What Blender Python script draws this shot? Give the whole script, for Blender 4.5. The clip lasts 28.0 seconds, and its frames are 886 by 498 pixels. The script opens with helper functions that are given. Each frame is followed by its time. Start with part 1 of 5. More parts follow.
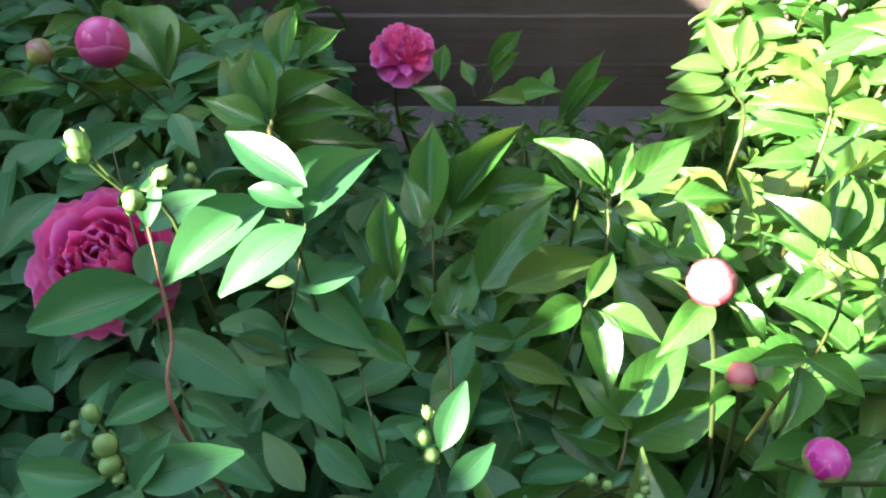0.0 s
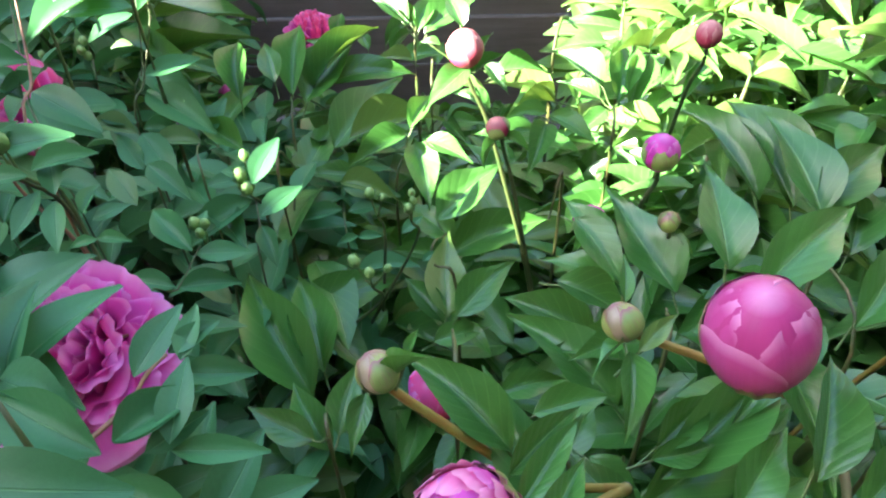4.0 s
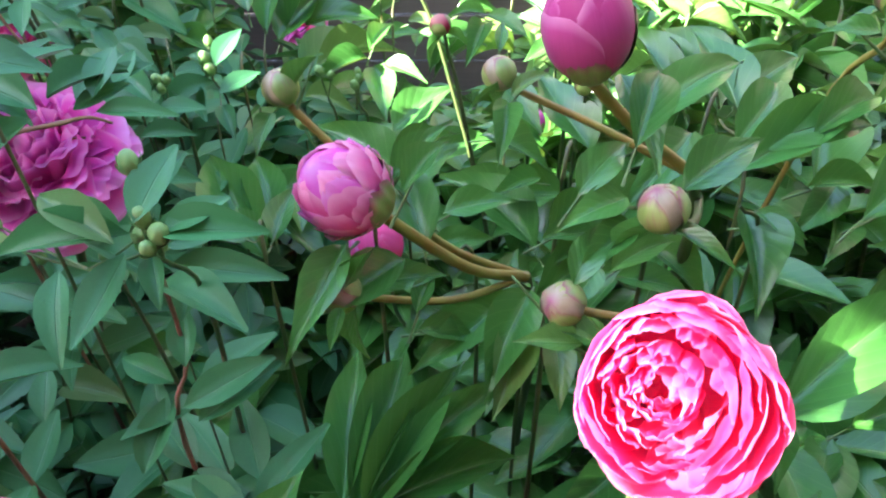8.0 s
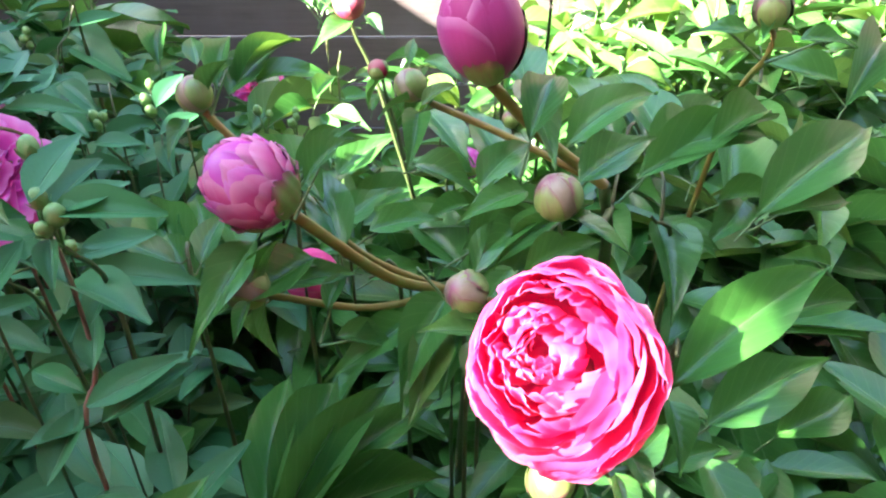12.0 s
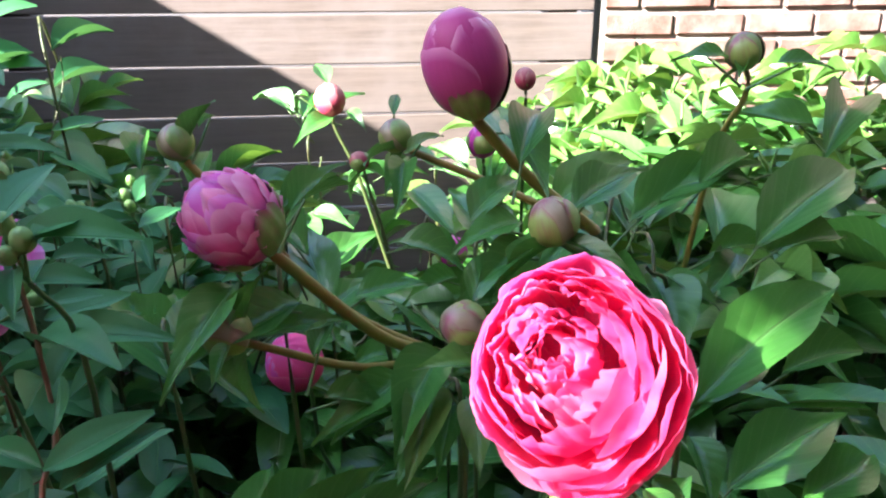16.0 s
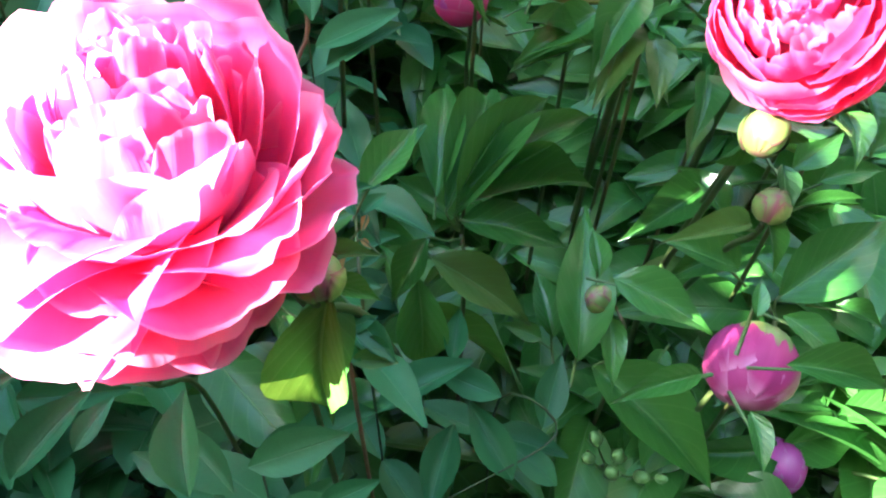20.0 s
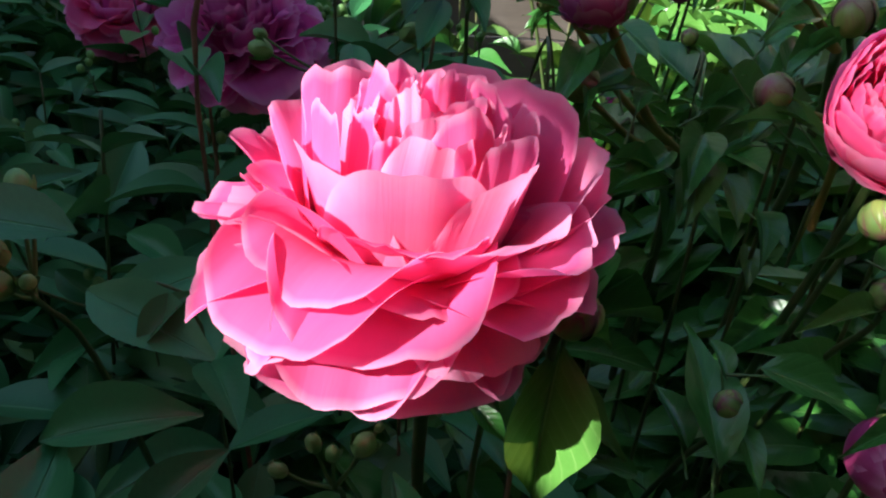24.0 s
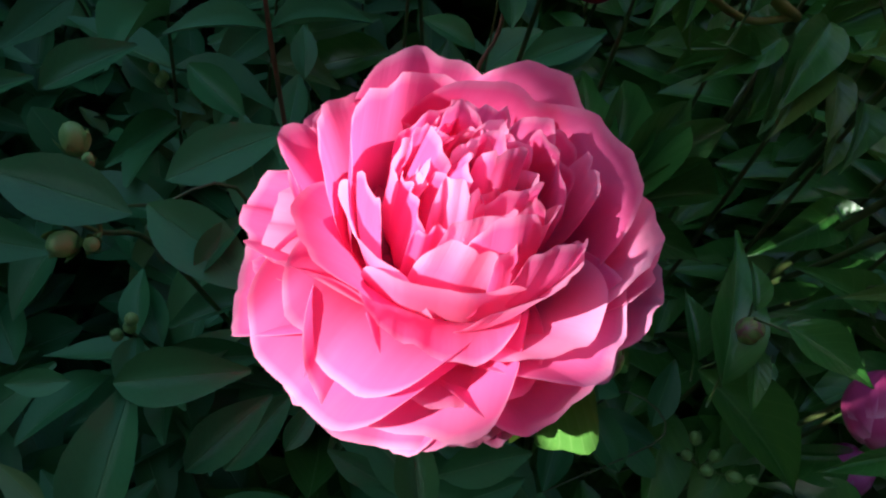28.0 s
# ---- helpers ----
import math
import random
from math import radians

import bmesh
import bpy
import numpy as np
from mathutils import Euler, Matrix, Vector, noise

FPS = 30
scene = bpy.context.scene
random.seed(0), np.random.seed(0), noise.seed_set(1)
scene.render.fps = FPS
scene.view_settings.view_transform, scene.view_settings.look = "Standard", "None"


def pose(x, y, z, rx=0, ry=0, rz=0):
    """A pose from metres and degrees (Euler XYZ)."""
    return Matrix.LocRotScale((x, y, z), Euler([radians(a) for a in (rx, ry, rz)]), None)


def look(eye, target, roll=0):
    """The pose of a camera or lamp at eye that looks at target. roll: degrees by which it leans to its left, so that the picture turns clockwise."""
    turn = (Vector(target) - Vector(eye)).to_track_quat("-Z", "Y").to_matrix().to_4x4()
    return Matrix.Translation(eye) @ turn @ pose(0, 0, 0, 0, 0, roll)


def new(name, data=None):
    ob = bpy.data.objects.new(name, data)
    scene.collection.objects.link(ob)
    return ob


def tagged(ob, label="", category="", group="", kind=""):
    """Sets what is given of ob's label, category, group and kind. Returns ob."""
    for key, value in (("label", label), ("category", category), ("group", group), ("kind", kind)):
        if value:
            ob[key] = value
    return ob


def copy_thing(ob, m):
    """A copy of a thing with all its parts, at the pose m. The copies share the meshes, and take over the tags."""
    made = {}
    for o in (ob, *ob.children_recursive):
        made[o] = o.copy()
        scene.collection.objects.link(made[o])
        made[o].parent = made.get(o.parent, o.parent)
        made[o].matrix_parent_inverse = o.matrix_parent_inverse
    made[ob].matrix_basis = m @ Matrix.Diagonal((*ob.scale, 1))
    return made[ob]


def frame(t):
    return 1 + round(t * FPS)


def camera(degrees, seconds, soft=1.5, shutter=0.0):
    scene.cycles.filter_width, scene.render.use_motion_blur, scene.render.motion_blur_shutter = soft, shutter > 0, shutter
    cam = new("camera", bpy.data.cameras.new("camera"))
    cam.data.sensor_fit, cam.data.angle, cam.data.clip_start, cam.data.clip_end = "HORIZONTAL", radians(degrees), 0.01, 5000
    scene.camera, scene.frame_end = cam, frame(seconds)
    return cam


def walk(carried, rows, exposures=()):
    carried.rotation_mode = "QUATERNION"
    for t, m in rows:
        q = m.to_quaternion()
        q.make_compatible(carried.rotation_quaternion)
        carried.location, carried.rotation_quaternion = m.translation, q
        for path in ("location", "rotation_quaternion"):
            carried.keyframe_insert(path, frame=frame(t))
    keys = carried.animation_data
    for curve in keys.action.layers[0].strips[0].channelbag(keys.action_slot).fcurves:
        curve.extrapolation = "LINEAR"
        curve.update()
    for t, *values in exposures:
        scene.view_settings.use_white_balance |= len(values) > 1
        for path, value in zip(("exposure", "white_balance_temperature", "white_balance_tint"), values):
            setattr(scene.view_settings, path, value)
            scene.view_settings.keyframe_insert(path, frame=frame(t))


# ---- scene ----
cam = camera(64.6, 28.0, soft=2.2)
METRES, EYE, TILT, LEAN, TURN = 1.2, 1.3, -48.0, 0.0, 0.0
ROWS = [
    (0.0, 0.0, 0.0, 0.0, 0.0, 0.0, -0.0),
    (0.5, 0.03, 0.0005, -0.0243, -1.9, 0.72, 0.66),
    (1.0, 0.0643, -0.0031, -0.0434, -0.42, 1.11, -0.57),
    (1.5, 0.0789, -0.0101, -0.0713, -0.75, 2.39, -1.18),
    (2.0, 0.0851, -0.0237, -0.107, 0.12, 2.94, -1.2),
    (2.5, 0.0936, -0.0452, -0.1386, -0.12, 4.71, -1.09),
    (3.0, 0.1099, -0.0653, -0.1764, 0.63, 4.86, 0.65),
    (3.5, 0.1238, -0.0814, -0.2182, -1.14, 5.97, 1.35),
    (4.0, 0.1273, -0.1034, -0.25, -1.84, 6.79, 1.77),
    (4.5, 0.1355, -0.1094, -0.2791, -0.81, 7.07, 2.55),
    (6.5, 0.1441, -0.1315, -0.3569, -2.62, 10.45, 1.09),
    (7.0, 0.1554, -0.1291, -0.3695, -2.42, 10.42, 1.33),
    (7.5, 0.1644, -0.1278, -0.3842, -2.33, 10.55, 1.26),
    (8.0, 0.1742, -0.1319, -0.4015, -1.81, 10.52, 1.0),
    (8.5, 0.1807, -0.1381, -0.4102, -2.31, 10.92, 1.04),
    (9.0, 0.1835, -0.139, -0.4147, -2.28, 12.28, 1.27),
    (9.5, 0.1834, -0.1378, -0.4181, -2.32, 12.98, 1.58),
    (10.0, 0.1857, -0.1351, -0.4195, -2.77, 12.82, 1.52),
    (10.5, 0.1894, -0.1352, -0.4222, -3.15, 13.19, 2.23),
    (11.0, 0.1899, -0.1325, -0.432, -2.86, 13.72, 2.06),
    (11.5, 0.1982, -0.132, -0.437, -3.97, 15.64, 2.54),
    (13.5, 0.207, -0.111, -0.4711, -3.11, 20.96, 1.94),
    (14.0, 0.203, -0.0952, -0.4805, -3.97, 24.6, 3.05),
    (14.5, 0.201, -0.0936, -0.4817, -4.02, 24.9, 3.58),
    (15.0, 0.201, -0.0957, -0.479, -4.21, 26.8, 4.65),
    (15.5, 0.1987, -0.0954, -0.4787, -4.12, 26.9, 4.77),
    (16.0, 0.1978, -0.0999, -0.478, -4.39, 27.75, 5.24),
    (16.5, 0.1974, -0.0989, -0.4815, -4.08, 27.22, 4.57),
    (17.0, 0.1846, -0.099, -0.4873, -3.54, 22.97, 2.34),
    (17.5, 0.1783, -0.0976, -0.4934, -3.63, 16.17, 1.28),
    (18.0, 0.167, -0.1062, -0.4985, -2.88, 11.37, 0.11),
    (18.5, 0.157, -0.107, -0.5072, -2.6, 7.87, -0.79),
    (19.0, 0.1489, -0.1148, -0.5113, -1.39, 5.43, -1.43),
    (19.5, 0.1407, -0.1283, -0.5199, -0.93, 1.51, -3.12),
    (20.0, 0.1299, -0.1372, -0.5157, -0.72, 1.72, -3.22),
    (20.5, 0.1053, -0.1409, -0.5079, 0.55, 2.33, -2.48),
    (21.0, 0.0808, -0.131, -0.5204, -0.18, 6.87, -3.19),
    (21.5, 0.0484, -0.1107, -0.5494, -1.22, 15.75, -2.14),
    (23.5, 0.0303, -0.13, -0.5743, -4.85, 20.42, -0.79),
    (24.0, 0.0329, -0.1275, -0.575, -5.56, 19.89, -0.25),
    (24.5, 0.0351, -0.1296, -0.5736, -5.3, 20.22, 0.06),
    (25.0, 0.0353, -0.1304, -0.5749, -5.26, 20.13, 0.16),
    (25.5, 0.0323, -0.13, -0.5738, -5.65, 20.48, -0.42),
    (26.0, 0.0287, -0.1283, -0.5732, -5.95, 20.49, -0.85),
    (26.5, 0.0144, -0.1173, -0.5415, -5.44, 10.04, -6.7),
    (27.0, 0.0114, -0.1368, -0.4876, 0.09, -5.33, -11.89),
    (27.5, 0.0177, -0.1435, -0.4778, -1.3, -6.2, -10.29),
    (28.0, 0.031, -0.1419, -0.4717, -1.29, -5.75, -9.12),
]
EXPOSURES = [(0.0, 3.72, 6950, 19), (2.0, 3.64, 6850, 18), (4.5, 4.35, 6500, 18), (8.0, 4.55, 6300, 19), (11.5, 4.55, 6350, 20), (14.0, 4.05, 6250, 19), (16.0, 3.8, 6200, 18), (17.0, 3.8, 6250, 15), (18.0, 4.55, 6300, 8), (20.0, 4.6, 6200, 5), (20.6, 3.6, 6250, 4), (21.0, 2.75, 6250, 6), (21.5, 2.0, 6200, 6), (25.0, 2.0, 6200, 6), (28.0, 1.9, 6100, 9)]
BASE = pose(0, 0, EYE, TILT, LEAN, TURN)
walk(cam, [(t, BASE @ pose(METRES * x, METRES * y, METRES * z, 90 + pitch, roll, yaw)) for t, x, y, z, yaw, pitch, roll in ROWS], EXPOSURES)

# ---- light: a low evening sun from the side, and the clear sky ----
SUN = Vector((0.718, 0.35, -0.446)).normalized()
world = bpy.data.worlds.new("world")
scene.world = world
world.use_nodes = True
wn = world.node_tree.nodes
sky = wn.new("ShaderNodeTexSky")
sky.sky_type, sky.sun_disc = "NISHITA", False
sky.sun_elevation = math.asin(-SUN.z)
sky.sun_rotation = math.atan2(-SUN.x, -SUN.y)
wn["Background"].inputs[1].default_value = 0.085
world.node_tree.links.new(sky.outputs[0], wn["Background"].inputs[0])
sun = new("sun", bpy.data.lights.new("sun", "SUN"))
sun.data.energy, sun.data.angle, sun.data.color = 4.1, radians(0.55), (1.0, 0.95, 0.87)
sun.matrix_world = look((-4, -2, 4), Vector((-4, -2, 4)) + SUN)


# ---- materials ----
def material(name):
    m = bpy.data.materials.new(name)
    m.use_nodes = True
    n = m.node_tree.nodes
    return m, n, m.node_tree.links, n["Principled BSDF"]


def mathnode(n, l, op, a, b=None, c=None):
    k = n.new("ShaderNodeMath")
    k.operation = op
    for i, v in enumerate((a, b, c)):
        if v is None:
            continue
        if isinstance(v, (int, float)):
            k.inputs[i].default_value = v
        else:
            l.new(v, k.inputs[i])
    return k.outputs[0]


def mix(n, l, fac, a, b, blend="MIX"):
    k = n.new("ShaderNodeMix")
    k.data_type, k.blend_type = "RGBA", blend
    for i, v in ((0, fac), (6, a), (7, b)):
        if isinstance(v, (int, float)):
            k.inputs[i].default_value = v
        elif isinstance(v, tuple):
            k.inputs[i].default_value = (*v, 1)
        else:
            l.new(v, k.inputs[i])
    return k.outputs[2]


def noise_tex(n, l, scale, detail=4, vec=None, rough=0.6):
    k = n.new("ShaderNodeTexNoise")
    k.inputs["Scale"].default_value, k.inputs["Detail"].default_value = scale, detail
    k.inputs["Roughness"].default_value = rough
    if vec is not None:
        l.new(vec, k.inputs["Vector"])
    return k.outputs["Fac"]


def ramp(n, l, fac, lo, hi):
    k = n.new("ShaderNodeMapRange")
    k.inputs[1].default_value, k.inputs[2].default_value = lo, hi
    l.new(fac, k.inputs[0])
    return k.outputs[0]


def bump(n, l, height, strength, dist, bsdf):
    k = n.new("ShaderNodeBump")
    k.inputs["Strength"].default_value, k.inputs["Distance"].default_value = strength, dist
    l.new(height, k.inputs["Height"])
    l.new(k.outputs[0], bsdf.inputs["Normal"])
    return k.outputs[0]


def leaf_material(name, dark, light, vein, n_veins, rough, through_col, through_amount=0.16, side_veins=0.35, gloss=0.55):
    """A leaf: midrib and side veins along its own length, blotches, some light passing through the blade."""
    m, n, l, b = material(name)
    uv = n.new("ShaderNodeTexCoord")
    sep = n.new("ShaderNodeSeparateXYZ")
    l.new(uv.outputs["UV"], sep.inputs[0])
    u = mathnode(n, l, "ABSOLUTE", mathnode(n, l, "SUBTRACT", sep.outputs[0], 0.5))
    v = sep.outputs[1]
    rib = mathnode(n, l, "SUBTRACT", 1, ramp(n, l, u, 0.008, 0.024))
    s = mathnode(n, l, "FRACT", mathnode(n, l, "SUBTRACT", mathnode(n, l, "MULTIPLY", v, n_veins), mathnode(n, l, "MULTIPLY", u, n_veins * 0.55)))
    s = mathnode(n, l, "ABSOLUTE", mathnode(n, l, "SUBTRACT", s, 0.5))
    side = mathnode(n, l, "SUBTRACT", 1, ramp(n, l, s, 0.02, 0.09))
    veins = mathnode(n, l, "MAXIMUM", rib, mathnode(n, l, "MULTIPLY", side, side_veins))
    info = n.new("ShaderNodeObjectInfo")
    geo = n.new("ShaderNodeNewGeometry")
    big = noise_tex(n, l, 35, 3, geo.outputs["Position"])
    fine = noise_tex(n, l, 420, 3, geo.outputs["Position"])
    own = mathnode(n, l, "FRACT", mathnode(n, l, "ADD", info.outputs["Random"], geo.outputs["Random Per Island"]))
    tone = mathnode(n, l, "ADD", mathnode(n, l, "MULTIPLY", own, 0.7), mathnode(n, l, "MULTIPLY", big, 0.4))
    col = mix(n, l, tone, dark, light)
    col = mix(n, l, mathnode(n, l, "MULTIPLY", ramp(n, l, own, 0.93, 0.97), 0.5), col, (0.15, 0.16, 0.05))
    col = mix(n, l, mathnode(n, l, "MULTIPLY", fine, 0.25), col, tuple(c * 1.5 for c in light))
    col = mix(n, l, mathnode(n, l, "MULTIPLY", veins, 0.75), col, vein)
    l.new(col, b.inputs["Base Color"])
    b.inputs["Roughness"].default_value = rough
    b.inputs["Specular IOR Level"].default_value = gloss
    quilt = mathnode(n, l, "MULTIPLY", mathnode(n, l, "POWER", ramp(n, l, s, 0.0, 0.5), 0.8), side_veins * 0.55)
    h = mathnode(n, l, "ADD", mathnode(n, l, "SUBTRACT", quilt, rib), mathnode(n, l, "MULTIPLY", fine, 0.2))
    nrm = bump(n, l, h, 0.6, 0.0012, b)
    t = n.new("ShaderNodeBsdfTranslucent")
    l.new(mix(n, l, 0.6, col, through_col), t.inputs["Color"])
    l.new(nrm, t.inputs["Normal"])
    ms = n.new("ShaderNodeMixShader")
    ms.inputs[0].default_value = through_amount
    l.new(b.outputs[0], ms.inputs[1])
    l.new(t.outputs[0], ms.inputs[2])
    l.new(ms.outputs[0], n["Material Output"].inputs[0])
    return m


def petal_material(name, deep, mid, pale, rough=0.55, through_amount=0.45, edge=0.8):
    """A petal: fine veins running to the rim, a paler rim, light passing through."""
    m, n, l, b = material(name)
    uv = n.new("ShaderNodeTexCoord")
    sep = n.new("ShaderNodeSeparateXYZ")
    l.new(uv.outputs["UV"], sep.inputs[0])
    info = n.new("ShaderNodeObjectInfo")
    geo = n.new("ShaderNodeNewGeometry")
    mapn = n.new("ShaderNodeMapping")
    mapn.inputs["Scale"].default_value = (34, 1.6, 1)
    l.new(uv.outputs["UV"], mapn.inputs[0])
    streak = noise_tex(n, l, 1.0, 3, mapn.outputs[0])
    blot = noise_tex(n, l, 60, 3, geo.outputs["Position"])
    rim = ramp(n, l, sep.outputs[1], edge, 1.0)
    foot = mathnode(n, l, "SUBTRACT", 1, ramp(n, l, sep.outputs[1], 0.15, 0.75))
    tone = mathnode(n, l, "ADD", mathnode(n, l, "MULTIPLY", info.outputs["Random"], 0.45), mathnode(n, l, "MULTIPLY", ramp(n, l, streak, 0.1, 0.9), 0.3))
    col = mix(n, l, mathnode(n, l, "SUBTRACT", tone, mathnode(n, l, "MULTIPLY", foot, 0.3)), deep, mid)
    rimn = mathnode(n, l, "MULTIPLY", rim, mathnode(n, l, "ADD", 0.25, mathnode(n, l, "MULTIPLY", blot, 0.8)))
    col = mix(n, l, rimn, col, pale)
    l.new(col, b.inputs["Base Color"])
    b.inputs["Roughness"].default_value = rough
    b.inputs["Specular IOR Level"].default_value = 0.25
    nrm = bump(n, l, mathnode(n, l, "ADD", streak, mathnode(n, l, "MULTIPLY", blot, 0.6)), 0.2, 0.0008, b)
    t = n.new("ShaderNodeBsdfTranslucent")
    l.new(col, t.inputs["Color"])
    l.new(nrm, t.inputs["Normal"])
    ms = n.new("ShaderNodeMixShader")
    ms.inputs[0].default_value = through_amount
    l.new(b.outputs[0], ms.inputs[1])
    l.new(t.outputs[0], ms.inputs[2])
    l.new(ms.outputs[0], n["Material Output"].inputs[0])
    return m


def skin_material(name, a, b_col, scale, rough, vec_scale=(1, 1, 1), bump_s=0.3):
    """Stems, sepals, bud skins: two tones mixed by stretched noise."""
    m, n, l, b = material(name)
    tc = n.new("ShaderNodeTexCoord")
    mp = n.new("ShaderNodeMapping")
    mp.inputs["Scale"].default_value = vec_scale
    l.new(tc.outputs["Object"], mp.inputs[0])
    f = noise_tex(n, l, scale, 4, mp.outputs[0])
    g = noise_tex(n, l, scale * 7, 3, mp.outputs[0])
    info = n.new("ShaderNodeObjectInfo")
    tone = mathnode(n, l, "ADD", ramp(n, l, f, 0.35, 0.65), mathnode(n, l, "MULTIPLY", mathnode(n, l, "SUBTRACT", info.outputs["Random"], 0.5), 0.3))
    col = mix(n, l, tone, a, b_col)
    col = mix(n, l, mathnode(n, l, "MULTIPLY", g, 0.3), col, tuple(c * 0.55 for c in a))
    l.new(col, b.inputs["Base Color"])
    b.inputs["Roughness"].default_value = rough
    bump(n, l, g, bump_s, 0.0006, b)
    return m


PEONY = leaf_material("peony_leaf", (0.014, 0.072, 0.012), (0.056, 0.205, 0.034), (0.13, 0.30, 0.08), 8, 0.30, (0.24, 0.41, 0.04))
# same leaf as PEONY, sunlight put into its paler colour
PEONY_SUNLIT = leaf_material("peony_leaf_sunlit", (0.05, 0.155, 0.022), (0.11, 0.26, 0.05), (0.24, 0.38, 0.12), 8, 0.42, (0.34, 0.48, 0.05))
HYPER = leaf_material("shrub_leaf", (0.014, 0.080, 0.028), (0.047, 0.195, 0.062), (0.09, 0.25, 0.09), 11, 0.44, (0.15, 0.38, 0.08), 0.14, 0.06, 0.35)
FARLEAF = leaf_material("broad_leaf", (0.045, 0.13, 0.028), (0.10, 0.23, 0.045), (0.2, 0.32, 0.12), 7, 0.5, (0.3, 0.45, 0.04), 0.3, 0.15)
DRYLEAF = leaf_material("dry_leaf", (0.28, 0.13, 0.03), (0.5, 0.27, 0.08), (0.3, 0.15, 0.06), 9, 0.7, (0.5, 0.3, 0.08), 0.3, 0.2)
PINK = petal_material("pink_petal", (0.87, 0.11, 0.335), (0.91, 0.195, 0.455), (0.97, 0.50, 0.71), 0.6, 0.58, 0.95)
PINK_PALE = petal_material("pale_pink_petal", (0.94, 0.20, 0.44), (0.95, 0.29, 0.55), (0.96, 0.50, 0.70), 0.6, 0.58, 0.8)
ROSE = petal_material("rose_petal", (0.90, 0.125, 0.37), (0.93, 0.21, 0.49), (0.95, 0.36, 0.62), 0.6, 0.55, 0.93)
MAGENTA = petal_material("magenta_petal", (0.75, 0.09, 0.47), (0.86, 0.21, 0.63), (0.92, 0.48, 0.78), 0.55, 0.45, 0.85)
MAGENTA_D = petal_material("deep_magenta_petal", (0.46, 0.025, 0.26), (0.62, 0.07, 0.42), (0.88, 0.42, 0.74), 0.5, 0.3, 0.84)
BUDPINK = petal_material("bud_petal", (0.40, 0.035, 0.15), (0.56, 0.09, 0.28), (0.74, 0.34, 0.52), 0.34, 0.1, 0.86)
BUDROSE = petal_material("opening_bud_petal", (0.70, 0.085, 0.27), (0.83, 0.20, 0.43), (0.94, 0.52, 0.68), 0.5, 0.3, 0.8)
PALEBUD = petal_material("pale_bud_petal", (0.42, 0.025, 0.08), (0.52, 0.13, 0.16), (0.66, 0.42, 0.34), 0.5, 0.2, 0.55)


def sepal_material(name, body, tint, edge):
    """A sepal: green body, mottled, with a flushed margin and tip."""
    m, n, l, b = material(name)
    uv = n.new("ShaderNodeTexCoord")
    sep = n.new("ShaderNodeSeparateXYZ")
    l.new(uv.outputs["UV"], sep.inputs[0])
    geo = n.new("ShaderNodeNewGeometry")
    f = noise_tex(n, l, 130, 4, geo.outputs["Position"])
    u = mathnode(n, l, "ABSOLUTE", mathnode(n, l, "SUBTRACT", sep.outputs[0], 0.5))
    rim = mathnode(n, l, "MAXIMUM", ramp(n, l, u, 0.40, 0.5), ramp(n, l, sep.outputs[1], 0.84, 1.0))
    mp = n.new("ShaderNodeMapping")
    mp.inputs["Scale"].default_value = (13, 1.3, 1)
    l.new(uv.outputs["UV"], mp.inputs[0])
    lines = ramp(n, l, noise_tex(n, l, 1.0, 3, mp.outputs[0]), 0.52, 0.66)
    col = mix(n, l, ramp(n, l, f, 0.35, 0.65), body, tint)
    col = mix(n, l, mathnode(n, l, "MULTIPLY", lines, mathnode(n, l, "MULTIPLY", ramp(n, l, sep.outputs[1], 0.3, 0.8), 0.55)), col, edge)
    col = mix(n, l, mathnode(n, l, "MULTIPLY", rim, mathnode(n, l, "ADD", 0.45, f)), col, edge)
    l.new(col, b.inputs["Base Color"])
    b.inputs["Roughness"].default_value = 0.42
    bump(n, l, f, 0.3, 0.0006, b)
    return m


SEPAL = sepal_material("sepal_skin", (0.21, 0.30, 0.055), (0.27, 0.31, 0.085), (0.24, 0.07, 0.08))
SEPAL_G = sepal_material("sepal_green", (0.14, 0.24, 0.05), (0.20, 0.27, 0.075), (0.24, 0.06, 0.09))
DUSK = sepal_material("dusky_bud", (0.25, 0.21, 0.11), (0.33, 0.26, 0.17), (0.24, 0.06, 0.10))
STEM_G = skin_material("green_stem", (0.045, 0.095, 0.02), (0.10, 0.08, 0.025), 45, 0.5)
STEM_R = skin_material("red_stem", (0.27, 0.145, 0.028), (0.26, 0.25, 0.05), 45, 0.5)
STEM_B = skin_material("brown_stem", (0.20, 0.095, 0.055), (0.28, 0.15, 0.085), 60, 0.6)
STEM_D = skin_material("dark_stem", (0.035, 0.085, 0.018), (0.075, 0.085, 0.026), 45, 0.5)
STALK = skin_material("leaf_stalk", (0.06, 0.16, 0.035), (0.11, 0.16, 0.04), 60, 0.5)
HYPBUD = skin_material("green_bud", (0.13, 0.30, 0.075), (0.23, 0.40, 0.12), 120, 0.45)

# soil
SOIL, n_, l_, b_ = material("soil")
g_ = n_.new("ShaderNodeNewGeometry")
a_ = noise_tex(n_, l_, 9, 8, g_.outputs["Position"])
c_ = noise_tex(n_, l_, 140, 5, g_.outputs["Position"])
l_.new(mix(n_, l_, mathnode(n_, l_, "ADD", mathnode(n_, l_, "MULTIPLY", a_, 0.6), mathnode(n_, l_, "MULTIPLY", c_, 0.5)), (0.012, 0.009, 0.006), (0.075, 0.052, 0.034)), b_.inputs["Base Color"])
b_.inputs["Roughness"].default_value = 0.95
bump(n_, l_, c_, 0.8, 0.01, b_)

